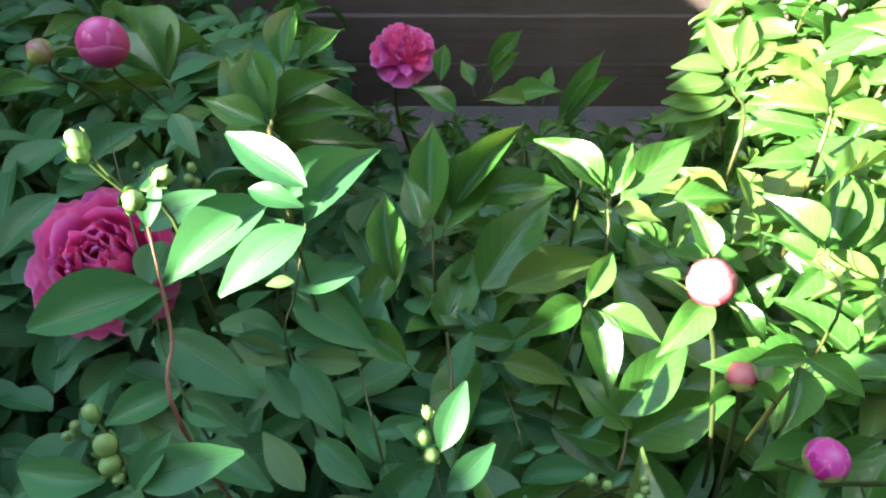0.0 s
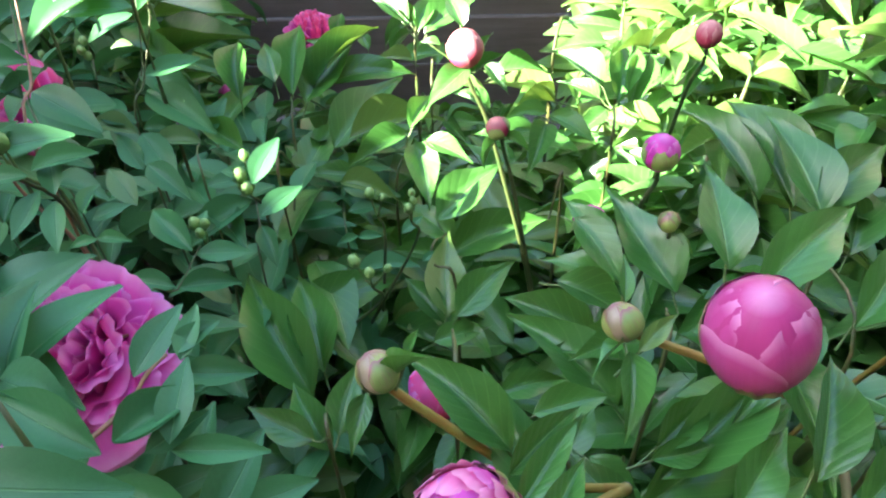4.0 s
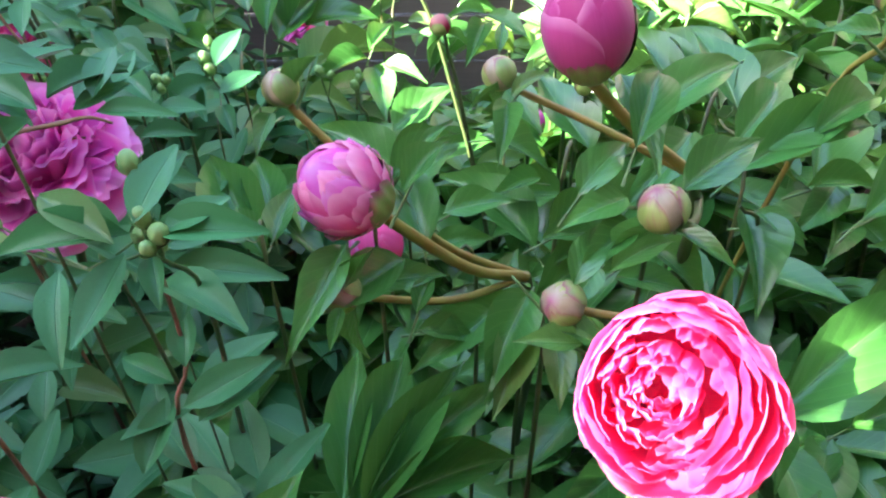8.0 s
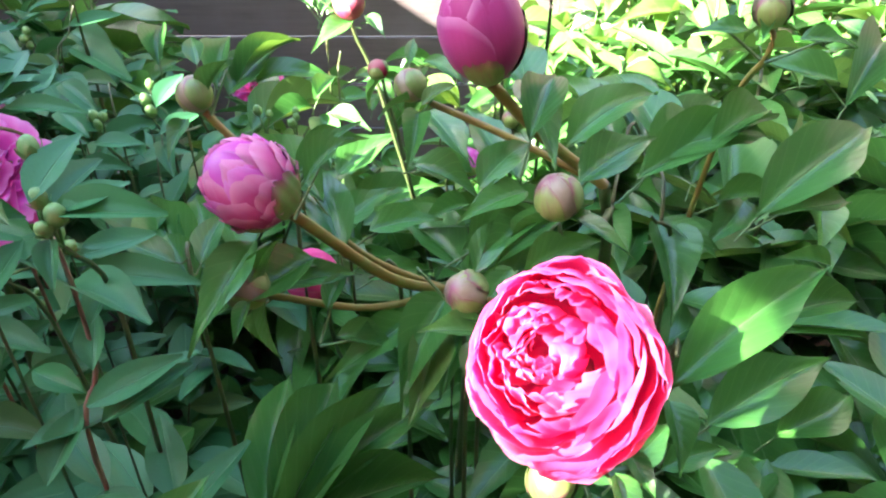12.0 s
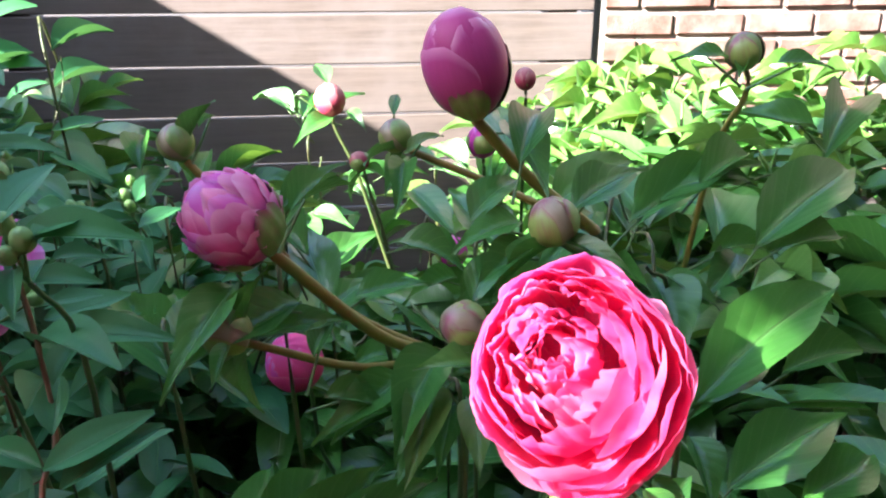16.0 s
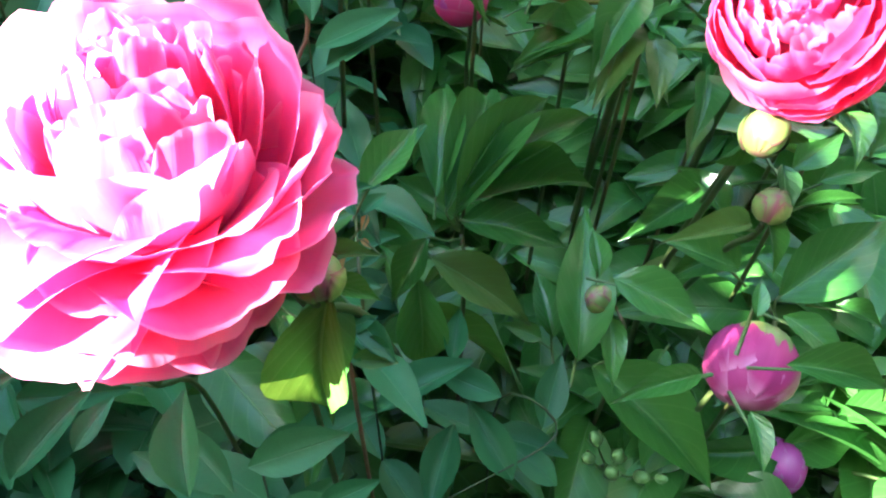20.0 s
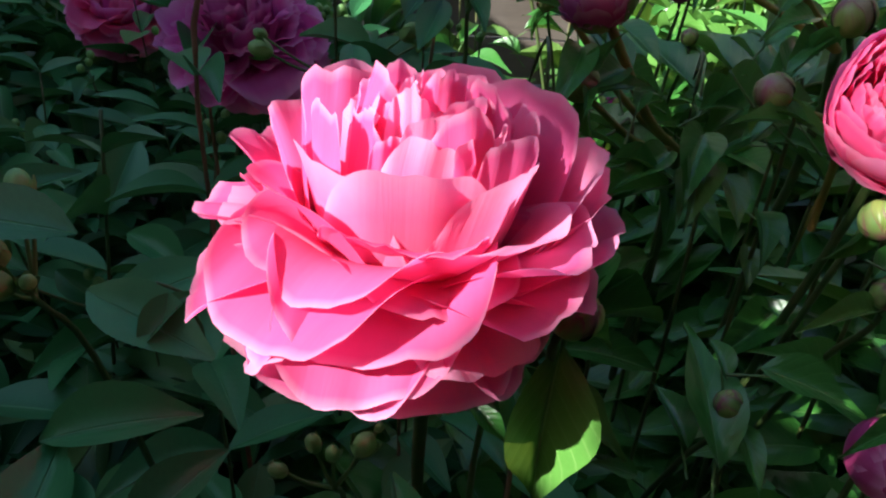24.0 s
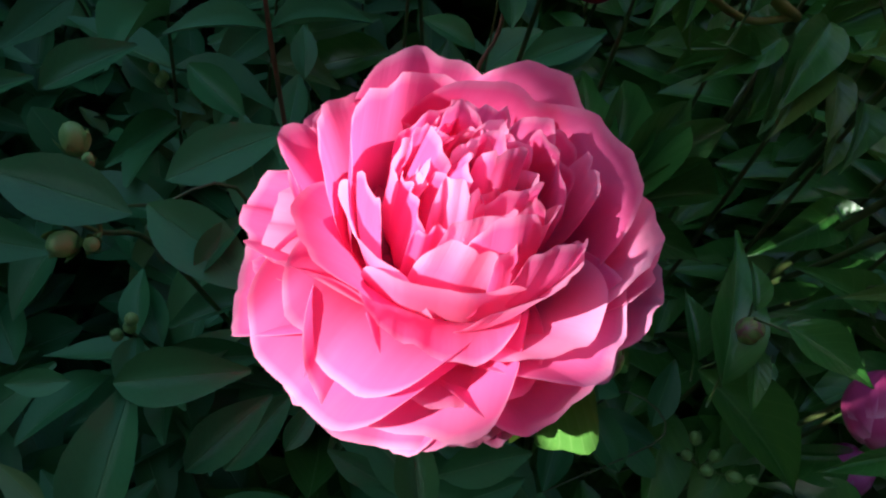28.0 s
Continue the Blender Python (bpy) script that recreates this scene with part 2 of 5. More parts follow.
# weathered boards
WOOD, n_, l_, b_ = material("weathered_wood")
tc_ = n_.new("ShaderNodeTexCoord")
info_ = n_.new("ShaderNodeObjectInfo")
mp_ = n_.new("ShaderNodeMapping")
mp_.inputs["Scale"].default_value = (1.3, 14, 26)
l_.new(tc_.outputs["Object"], mp_.inputs[0])
off_ = n_.new("ShaderNodeVectorMath")
off_.operation = "SCALE"
off_.inputs[0].default_value = (37, 11, 23)
l_.new(info_.outputs["Random"], off_.inputs["Scale"])
l_.new(off_.outputs[0], mp_.inputs["Location"])
gr_ = noise_tex(n_, l_, 2.2, 8, mp_.outputs[0], 0.7)
bl_ = noise_tex(n_, l_, 5, 4, tc_.outputs["Object"])
wc_ = mix(n_, l_, ramp(n_, l_, gr_, 0.3, 0.7), (0.062, 0.048, 0.039), (0.128, 0.102, 0.083))
wc_ = mix(n_, l_, ramp(n_, l_, bl_, 0.4, 0.75), wc_, (0.124, 0.105, 0.094))
wc_ = mix(n_, l_, mathnode(n_, l_, "MULTIPLY", info_.outputs["Random"], 0.35), wc_, (0.09, 0.068, 0.053))
l_.new(wc_, b_.inputs["Base Color"])
b_.inputs["Roughness"].default_value = 0.85
bump(n_, l_, gr_, 0.5, 0.003, b_)


def masonry(name, a, b_col, pale, amount):
    m, n, l, b = material(name)
    tc = n.new("ShaderNodeNewGeometry")
    f = noise_tex(n, l, 14, 6, tc.outputs["Position"])
    g = noise_tex(n, l, 160, 4, tc.outputs["Position"])
    info = n.new("ShaderNodeObjectInfo")
    col = mix(n, l, info.outputs["Random"], a, b_col)
    col = mix(n, l, mathnode(n, l, "MULTIPLY", ramp(n, l, f, 0.5 - amount * 0.3, 0.62), amount), col, pale)
    col = mix(n, l, mathnode(n, l, "MULTIPLY", g, 0.35), col, tuple(c * 0.5 for c in a))
    l.new(col, b.inputs["Base Color"])
    b.inputs["Roughness"].default_value = 0.9
    bump(n, l, g, 0.7, 0.004, b)
    return m


BRICK = masonry("old_brick", (0.15, 0.055, 0.036), (0.21, 0.10, 0.07), (0.32, 0.28, 0.24), 0.6)
MORTAR = masonry("lime_mortar", (0.17, 0.15, 0.13), (0.21, 0.19, 0.17), (0.27, 0.25, 0.22), 0.5)
# dark coat of the unseen shading walls, keeps their bounce light low
RENDER = masonry("shade_wall_coat", (0.085, 0.08, 0.065), (0.10, 0.09, 0.075), (0.13, 0.12, 0.10), 0.5)


# ---- mesh helpers ----
def mesh_ob(name, me, parent, m, mat=None, label=""):
    ob = new(name, me)
    if mat is not None and not me.materials:
        me.materials.append(mat)
    ob.parent = parent
    ob.matrix_basis = m
    if label:
        tagged(ob, label)
    return ob


def part(name, bm, mat, parent, label=""):
    me = bpy.data.meshes.new(name)
    bm.to_mesh(me)
    bm.free()
    for p in me.polygons:
        p.use_smooth = True
    return mesh_ob(name, me, parent, Matrix(), mat, label)


def grid(name, nu, nv, fn, mat):
    """A smooth sheet: fn(u, v) with u from -1 to 1 and v from 0 to 1."""
    verts, faces, uvs = [], [], []
    for j in range(nv + 1):
        for i in range(nu + 1):
            verts.append(fn(2 * i / nu - 1, j / nv))
            uvs.append((i / nu, j / nv))
    w = nu + 1
    for j in range(nv):
        for i in range(nu):
            faces.append((j * w + i, j * w + i + 1, (j + 1) * w + i + 1, (j + 1) * w + i))
    me = bpy.data.meshes.new(name)
    me.from_pydata(verts, [], faces)
    lay = me.uv_layers.new(name="UVMap")
    for k in me.loops:
        lay.data[k.index].uv = uvs[k.vertex_index]
    for p in me.polygons:
        p.use_smooth = True
    me.materials.append(mat)
    return me


def box(bm, x0, x1, y0, y1, z0, z1, bevel=0.0):
    r = bmesh.ops.create_cube(bm, size=1, matrix=Matrix.Translation(((x0 + x1) / 2, (y0 + y1) / 2, (z0 + z1) / 2)) @ Matrix.Diagonal((x1 - x0, y1 - y0, z1 - z0, 1)))
    if bevel:
        bmesh.ops.bevel(bm, geom=list({e for v in r["verts"] for e in v.link_edges}), offset=bevel, segments=1, affect="EDGES")


def curve_points(pts, steps):
    """A smooth line through pts (Catmull-Rom)."""
    p = [Vector(q) for q in pts]
    p = [p[0] * 2 - p[1]] + p + [p[-1] * 2 - p[-2]]
    out = []
    for i in range(1, len(p) - 2):
        for k in range(steps):
            t = k / steps
            a, b, c, d = p[i - 1:i + 3]
            out.append(0.5 * (2 * b + (c - a) * t + (2 * a - 5 * b + 4 * c - d) * t * t + (3 * b - a - 3 * c + d) * t ** 3))
    out.append(p[-2])
    return out


def tube(bm, pts, r0, r1, steps=5, sides=6, knots=0.0):
    line = curve_points(pts, steps)
    rings = []
    for i, q in enumerate(line):
        d = (line[min(i + 1, len(line) - 1)] - line[max(i - 1, 0)]).normalized()
        f = d.to_track_quat("Z", "Y").to_matrix()
        r = r0 + (r1 - r0) * i / (len(line) - 1)
        if knots and i % steps == 0:
            r *= 1 + knots
        rings.append([bm.verts.new(q + f @ Vector((r * math.cos(2 * math.pi * k / sides), r * math.sin(2 * math.pi * k / sides), 0))) for k in range(sides)])
    for a, b in zip(rings, rings[1:]):
        for k in range(sides):
            bm.faces.new((a[k], a[(k + 1) % sides], b[(k + 1) % sides], b[k]))
    for ring in (rings[0], rings[-1]):
        bm.faces.new(ring)


# leaf blades, one unit long; a width and a length are given where they are placed
def peony_blade(seed, mat=PEONY):
    r = random.Random(seed)
    fold, droop, wave, skew = r.uniform(0.2, 0.62), r.uniform(0.1, 0.4), r.uniform(0.01, 0.04), r.uniform(-0.09, 0.09)
    ph, peak = r.uniform(0, 6), r.uniform(0.70, 0.84)

    def fn(u, v):
        w = 0.55 * max(0.004, math.sin(math.pi * min(1, v) ** peak) ** 0.95 * (1 - 0.62 * v ** 2.0))
        if v > 0.999:
            w = 0.002
        x = u * w
        z = fold * abs(x) - droop * v * v + droop * v * 0.7 + wave * math.sin(9 * v + ph + 2 * u) * abs(u) - 0.012 * (1 - abs(math.sin(9 * math.pi * v))) * abs(u)
        return (x + skew * math.sin(math.pi * v), v, z)
    return grid("leaflet", 6, 12, fn, mat)


def shrub_blade(seed, mat=HYPER):
    r = random.Random(seed)
    fold, droop, skew = r.uniform(0.14, 0.5), r.uniform(-0.1, 0.35), r.uniform(-0.06, 0.06)

    def fn(u, v):
        w = 0.5 * max(0.004, (1 - (2 * abs(v - 0.43) / 1.14) ** 1.8) if v > 0.43 else 1 - ((0.43 - v) / 0.44) ** 2.2)
        if v > 0.999:
            w = 0.05
        x = u * w * 0.98
        return (x + skew * math.sin(math.pi * v), v, fold * abs(x) - droop * v * v + droop * 0.6 * v + 0.01 * math.sin(7 * v + seed) * u)
    return grid("leaf", 4, 8, fn, mat)


PB = [peony_blade(i) for i in range(8)]
PB_SUNLIT = [peony_blade(20 + i, PEONY_SUNLIT) for i in range(4)]
HB = [shrub_blade(i) for i in range(6)]
FB = [shrub_blade(30 + i, FARLEAF) for i in range(4)]
DB = [peony_blade(50 + i, DRYLEAF) for i in range(2)]


def aim(base, tip, width, roll=0.0, up=(0, 0, 1)):
    """The matrix that lays a one-unit blade from base to tip, its face towards up, turned by roll degrees about its length."""
    y = Vector(tip) - Vector(base)
    ln = y.length
    y.normalize()
    z = Vector(up) - y * y.dot(Vector(up))
    if z.length < 0.05:
        z = Vector((0, -1, 0)) - y * y.dot(Vector((0, -1, 0)))
    z.normalize()
    x = y.cross(z)
    m = Matrix((x, y, z)).transposed().to_4x4()
    return Matrix.Translation(base) @ m @ Matrix.Rotation(radians(roll), 4, "Y") @ Matrix.Diagonal((width, ln, ln, 1))


count = [0]


def blade(parent, blades, base, tip, width, roll=0.0, up=(0, 0, 1), name="leaf", label=""):
    """A leaf of a shoot, base and tip in world metres."""
    count[0] += 1
    o = parent.location
    ob = mesh_ob(name, blades[(count[0] * 5) % len(blades)], parent, aim(Vector(base) - o, Vector(tip) - o, width, roll, up), None, label)
    return ob


def thing(name, base, label, category, group=""):
    e = new(name)
    e.location = base
    e.empty_display_size = 0.05
    return tagged(e, label, category, group)


def stem(parent, pts, r0, r1, mat, name="stem", knots=0.0):
    bm = bmesh.new()
    o = parent.location
    tube(bm, [Vector(p) - o for p in pts], r0, r1, 5, 8, knots)
    return part(name, bm, mat, parent)


def frame_of(axis):
    return Vector(axis).normalized().to_track_quat("Z", "Y").to_matrix().to_4x4()


# a patch of a ball's skin: sepals and closed petals
def shell(seed, half, p0, p1, lift, mat, blunt=2.4, ruffle=0.0, curl=0.0, frill=0.0, nu=10, nv=12):
    r = random.Random(seed)
    ph, k, ph2 = r.uniform(0, 6), r.uniform(4.5, 7.5), r.uniform(0, 6)

    def fn(u, v):
        a = u * half * max(0.02, (1 - max(0, (v - 0.4) / 0.6) ** blunt) ** (1 if blunt < 3 else 0.6) if v > 0.4 else 0.7 + 0.3 * v / 0.4)
        q = p0 + (p1 - p0) * v + ruffle * (math.sin(3.5 * u + ph) + 0.35 * math.sin(9 * u + ph2)) * v * v
        rad = 1 + lift * v + curl * v ** 5 + 0.015 * math.sin(3 * u + ph) * v + lift * 0.6 * abs(u) ** 3 * v + frill * v ** 5 * (math.sin(k * u + ph2) + 0.5 * math.sin(2.2 * k * u + ph))
        return (rad * math.sin(q) * math.sin(a), rad * math.sin(q) * math.cos(a), -rad * math.cos(q))
    return grid("petal", nu, nv, fn, mat)


# a broad rounded petal lying on a bowl; q runs from the foot (0) over the girth to the rim
def bowl(seed, half, p0, p1, mat, curl=0.1, frill=0.03, cup=0.06, nu=24, nv=14):
    r = random.Random(seed)
    ph, ph2, ph3, k = (r.uniform(0, 6) for _ in range(4))
    k = r.uniform(3.2, 5.0)
    notch, round_, skew, fold = r.uniform(0.0, 0.045), r.uniform(0.30, 0.44), r.uniform(-0.12, 0.12), r.uniform(0.01, 0.035)

    def fn(s, v):
        u = math.sin(math.pi / 2 * s)
        top = 1 - round_ * (1 - math.sqrt(max(0, 1 - u * u))) - notch * math.exp(-((u - skew * 3) / 0.16) ** 2) - 0.014 * math.sin(6 * u + ph) - 0.006 * math.sin(13 * u + ph2) * (1 - u * u)
        w = v * top
        q = p0 + (p1 - p0) * w
        a = u * half * (0.62 + 0.38 * math.sin(math.pi / 2 * min(1, v / 0.75))) + skew * w * w
        wave = math.sin(k * u + ph2) + 0.5 * math.sin(2.3 * k * u + ph3)
        rad = 1 + curl * w ** 4 - cup * u * u * v + frill * v ** 4 * wave + fold * math.sin(2.6 * k * u + ph) * w * w
        return (rad * math.sin(q) * math.sin(a), rad * math.sin(q) * math.cos(a), -rad * math.cos(q))
    return grid("petal", nu, nv, fn, mat)


def ball(name, mat, folds=0.0, twist=0.0):
    def fn(u, v):
        a, p = math.pi * u, math.pi * v
        r = 1 + folds * (abs(math.sin(2.5 * a + twist * p)) - 0.5) * math.sin(p)
        return (r * math.sin(p) * math.sin(a), r * math.sin(p) * math.cos(a), -math.cos(p) * (1 + folds))
    return grid(name, 20, 12, fn, mat)


BUD_CORE = {"pink": ball("bud", BUDPINK, 0.06, 1.2), "pale": ball("bud", PALEBUD, 0.06, 1.2), "green": ball("bud", SEPAL_G, 0.04, 0.8), "magenta": ball("bud", MAGENTA, 0.06, 1.2), "rose": ball("bud", ROSE, 0.06, 1.2), "dusk": ball("bud", DUSK, 0.05, 1.0), "hyp": ball("green_bud", HYPBUD, 0.05, 0.4)}
SEP = [bowl(60 + i, 0.86 - 0.05 * i, 0.03, (2.95, 2.6, 2.8, 2.45, 2.7)[i], SEPAL_G if i % 2 else SEPAL, 0.012, 0.01, 0.02) for i in range(5)]
SEP_SHORT = [bowl(30 + i, 0.74 - 0.06 * i, 0.03, (1.6, 1.9, 1.35, 1.75, 1.5)[i], SEPAL_G if i % 2 else SEPAL, -0.07, 0.006, 0.05) for i in range(5)]
CLOSED = {k: [bowl(10 + i, 1.05, 0.4, 2.98 - 0.2 * i, m[i % 2], 0.03, 0.015, 0.02) for i in range(5)] for k, m in (("pink", (BUDPINK, BUDPINK)), ("magenta", (MAGENTA, MAGENTA_D)), ("pale", (PALEBUD, PALEBUD)), ("rose", (ROSE, MAGENTA)))}


def closed_bud(parent, c, dia, axis, core="pink", tall=1.0, sepals=4, sep_scale=1.0, petals=0, label="", kinds=SEP, out=0.0):
    """A shut or half-shut bud: its ball, overlapping outer petals, green sepals round the foot."""
    o = parent.location
    dia *= 0.93 if petals else 0.87
    m = Matrix.Translation(Vector(c) - o) @ frame_of(axis) @ Matrix.Diagonal((dia / 2, dia / 2, dia / 2 * tall, 1))
    bud = mesh_ob("bud", BUD_CORE[core], parent, m, None, label)
    for i in range(petals):
        k = CLOSED[core]
        mesh_ob("petal", k[i % len(k)], bud, Matrix.Rotation(i * 2.4, 4, "Z") @ Matrix.Diagonal((1.012 + 0.010 * i, 1.012 + 0.010 * i, 1.01 + 0.006 * i, 1)))
    k = 0.008 if petals else 0.035
    if not petals and sepals:
        a = Vector(axis).normalized()
        side = a.cross(Vector((0, 0, 1)) if abs(a.z) < 0.9 else Vector((1, 0, 0))).normalized()
        r = random.Random(int(dia * 1e5) + int(abs(c[0]) * 1e4))
        turn = r.uniform(0, 6)
        for i in range(2):
            d = Matrix.Rotation(turn + 2.3 * i, 3, a) @ side
            root = Vector(c) - a * dia * 0.5
            blade(parent, PB, root, root + (d * 0.9 + a * r.uniform(-0.5, 0.6) - Vector((0, 0, 0.35))).normalized() * dia * r.uniform(1.2, 2.3), dia * r.uniform(0.42, 0.6), 0, tuple(a), "bract")
    for i in range(sepals):
        mesh_ob("sepal", kinds[i % 5], bud, Matrix.Rotation(i * 2 * math.pi / sepals + 0.4 * i, 4, "Z") @ Matrix.Diagonal((1.05 + out + 0.004 * petals + k * i, 1.05 + out + 0.004 * petals + k * i, 1.04 * sep_scale + out * 0.6 + 0.006 * petals, 1)))
    return bud


def scales(head, rows, seed, step, curl):
    """Rows of small overlapping petals on a ball, from its tip down: count, reach in radians from the foot, half width."""
    r = random.Random(seed)
    for row, (n, reach, wide) in enumerate(rows):
        k = 1.03 + step * row
        for i in range(n):
            me = bowl(seed * 500 + row * 20 + i, wide * r.uniform(0.85, 1.15), 0.4, reach + r.uniform(-0.12, 0.12), MAGENTA if (row + i) % 4 == 0 else BUDROSE, curl, 0.025, 0.05, 14, 10)
            mesh_ob("petal", me, head, Matrix.Rotation(row * 0.7 + (i + r.uniform(-0.2, 0.2)) * 2 * math.pi / n, 4, "Z") @ Matrix.Diagonal((k, k, 1.06 + 0.012 * row, 1)))


# a petal of an open flower, growing from the axis (z) out along y: foot and rim are (radius, height), end the lean of its rim in degrees from upright
def petal(seed, foot, rim, end, wide, rho, ruffle, mat, nu=28, nv=15):
    r = random.Random(seed)
    ph, ph2, ph3, k = r.uniform(0, 6), r.uniform(0, 6), r.uniform(0, 6), r.uniform(3.0, 5.0)
    round_, skew, notch, at = r.uniform(0.48, 0.62) if nu > 20 else r.uniform(0.2, 0.32), r.uniform(-0.006, 0.006), r.choice((0.0, 0.0, 0.02, 0.05)), r.uniform(-0.5, 0.5)
    fold = r.uniform(0.008, 0.028)
    start = min(85, max(15, 85 - 0.45 * end))
    p0, p1 = Vector(foot), Vector(rim)
    ln = (p1 - p0).length * 1.25
    m0 = Vector((math.sin(radians(start)), math.cos(radians(start)))) * ln
    m1 = Vector((math.sin(radians(end)), math.cos(radians(end)))) * ln

    def fn(s, v):
        u = math.sin(math.pi / 2 * s)
        top = 1 - round_ * (1 - max(0, 1 - abs(u) ** 3.2) ** 0.5) - notch * math.exp(-((u - at) / 0.13) ** 2) - 0.014 * math.sin(4 * u + ph) - 0.006 * math.sin(14 * u + ph2)
        w = v * top
        p = p0 * (2 * w ** 3 - 3 * w * w + 1) + m0 * (w ** 3 - 2 * w * w + w) + p1 * (3 * w * w - 2 * w ** 3) + m1 * (w ** 3 - w * w)
        d = p0 * (6 * w * w - 6 * w) + m0 * (3 * w * w - 4 * w + 1) + p1 * (6 * w - 6 * w * w) + m1 * (3 * w * w - 2 * w)
        d = d.normalized()
        x = u * wide * (0.28 + 0.72 * math.sin(math.pi / 2 * min(1, v / 0.58)))
        wave = math.sin(k * u + ph) * (0.45 + 0.35 * abs(u)) + 0.45 * math.sin(2.3 * k * u + ph2) + (0.22 * math.sin(5.1 * k * u + ph3) if nu > 20 else 0)
        n = rho * (1 - math.cos(x / rho)) + ruffle * v ** 3 * wave * (1.25 if nu > 20 else 1) + fold * wide * v * math.sin(2.2 * k * u + ph3) + (ruffle * v ** 8 * (0.28 * math.sin(17 * u + ph2) + 0.16 * math.sin(29 * u + ph)) if nu > 20 else 0)
        return (rho * math.sin(x / rho) + skew * w * w, p.x - d.y * n, p.y + d.x * n)
    return grid("petal", nu, nv, fn, mat)


def facing(axis, towards):
    """A turn whose z is the flower's axis and whose y leans towards the given side."""
    z = Vector(axis).normalized()
    y = Vector(towards) - z * z.dot(Vector(towards))
    y.normalize()
    return Matrix((y.cross(z), y, z)).transposed().to_4x4()


def bloom(parent, c, turn, layers, tuft, mat, pale, seed, label, size=(1, 1, 1), off=(0, 0), front=0.0):
    """A double flower: layers of overlapping petals round a ruffled tuft.
    layers: petals, foot (radius, height), rim on the open side and on the closed side (radius, height, lean), half width, cupping radius, ruffle.
    tuft: petals, radius, height, lean, half width, ruffle. front: where the open side lies, degrees."""
    r = random.Random(seed)
    f = Matrix.Translation(Vector(c) - parent.location) @ turn @ Matrix.Diagonal((*size, 1))
    bm = bmesh.new()
    low = layers[0][1][1]
    bmesh.ops.create_icosphere(bm, subdivisions=2, radius=0.010, matrix=f @ Matrix.Translation((0, 0, low)) @ Matrix.Diagonal((1, 1, 0.7, 1)))
    head = part("bloom", bm, SEPAL_G, parent, label)
    spin = 0.0
    for k, (n, foot, a, b, wide, rho, ruffle) in enumerate(layers):
        spin += 1.05
        shift = Matrix.Translation((off[0] * k / len(layers), off[1] * k / len(layers), 0))
        for i in range(n):
            phi = spin + (i + r.uniform(-0.22, 0.22)) * 2 * math.pi / n
            back = 0.5 - 0.5 * math.cos(phi - radians(front))
            back = back * back * (3 - 2 * back)
            rr, zz, end = (a[j] + (b[j] - a[j]) * back for j in range(3))
            s = r.uniform(0.95, 1.03) - 0.03 * (i % 2)
            me = petal(seed * 1000 + k * 20 + i, foot, (rr * s, zz * s + r.uniform(-0.0035, 0.0035)), end + r.uniform(-8, 8), wide * r.uniform(0.82, 1.18), rho * r.uniform(0.85, 1.3), ruffle * r.uniform(0.5, 1.5), pale if r.random() < 0.22 or (k == len(layers) - 1 and back < 0.5) else mat)
            mesh_ob("petal", me, head, f @ shift @ Matrix.Rotation(phi, 4, "Z") @ Matrix.Rotation(r.uniform(0.04, 0.16), 4, "Y"))
    core = Matrix.Translation((*off, 0))
    for k, (n, rad, high, lean, wide, ruffle) in enumerate(tuft):
        for i in range(n):
            phi = (i + r.uniform(-0.4, 0.4)) * 2 * math.pi / n
            me = petal(seed * 1000 + 300 + k * 30 + i, (rad * 0.4, low * 0.4), (rad * r.uniform(0.75, 1.2), high * r.uniform(0.85, 1.08)), lean + r.uniform(-22, 22), wide * r.uniform(0.7, 1.3), wide * r.uniform(0.7, 2.0), ruffle * r.uniform(0.6, 1.5), pale if i % 3 == 0 else mat, 18, 11)
            mesh_ob("petal", me, head, f @ core @ Matrix.Rotation(phi, 4, "Z") @ Matrix.Translation((0, rad * 0.5, 0)) @ Matrix.Rotation(r.uniform(-0.8, 0.8), 4, "Z") @ Matrix.Translation((0, -rad * 0.5, 0)))
    return head


# ---- the ground, the fence, the walls ----
bm = bmesh.new()
bmesh.ops.create_grid(bm, x_segments=60, y_segments=60, size=3)
for v in bm.verts:
    v.co.z = 0.02 * noise.noise(v.co * 4) + 0.008 * noise.noise(v.co * 19)
edge = [v for v in bm.verts if max(abs(v.co.x), abs(v.co.y)) > 2.99]
for v in edge:
    v.co.z = 0
    v.co.xy *= 60
ground = part("ground", bm, SOIL, None)
tagged(ground, "dark bare garden soil under the plants", "ground", kind="structure")

FENCE_Y = 1.636
fence = thing("fence", (0, FENCE_Y, 0), "weathered grey-brown fence of horizontal wooden boards", "fence")
fence["kind"] = "structure"
bm = bmesh.new()
box(bm, -1.75, 1.75, 0.0, 0.022, -0.0695, 0.0695, 0.003)
board_me = bpy.data.meshes.new("board")
bm.to_mesh(board_me)
bm.free()
for i in range(13):
    rr = random.Random(i)
    mesh_ob("board", board_me, fence, Matrix.Translation((-0.80, rr.uniform(-0.002, 0.002), 0.156 + i * 0.1447)), WOOD)
for x in (-2.3, -0.7, 0.86):
    bm = bmesh.new()
    box(bm, x - 0.045, x + 0.045, 0.026, 0.115, -0.05, 2.02, 0.004)
    part("post", bm, WOOD, fence)

# old brick wall beyond the end of the fence
BX0, BX1, BY = 0.975, 3.6, 1.63
bm = bmesh.new()
box(bm, BX0, BX1, BY + 0.006, BY + 0.22, -0.05, 2.1)
wall_e = part("wall_north", bm, MORTAR, None)
tagged(wall_e, "old sunlit brick wall with pale lime mortar", "wall", kind="structure")

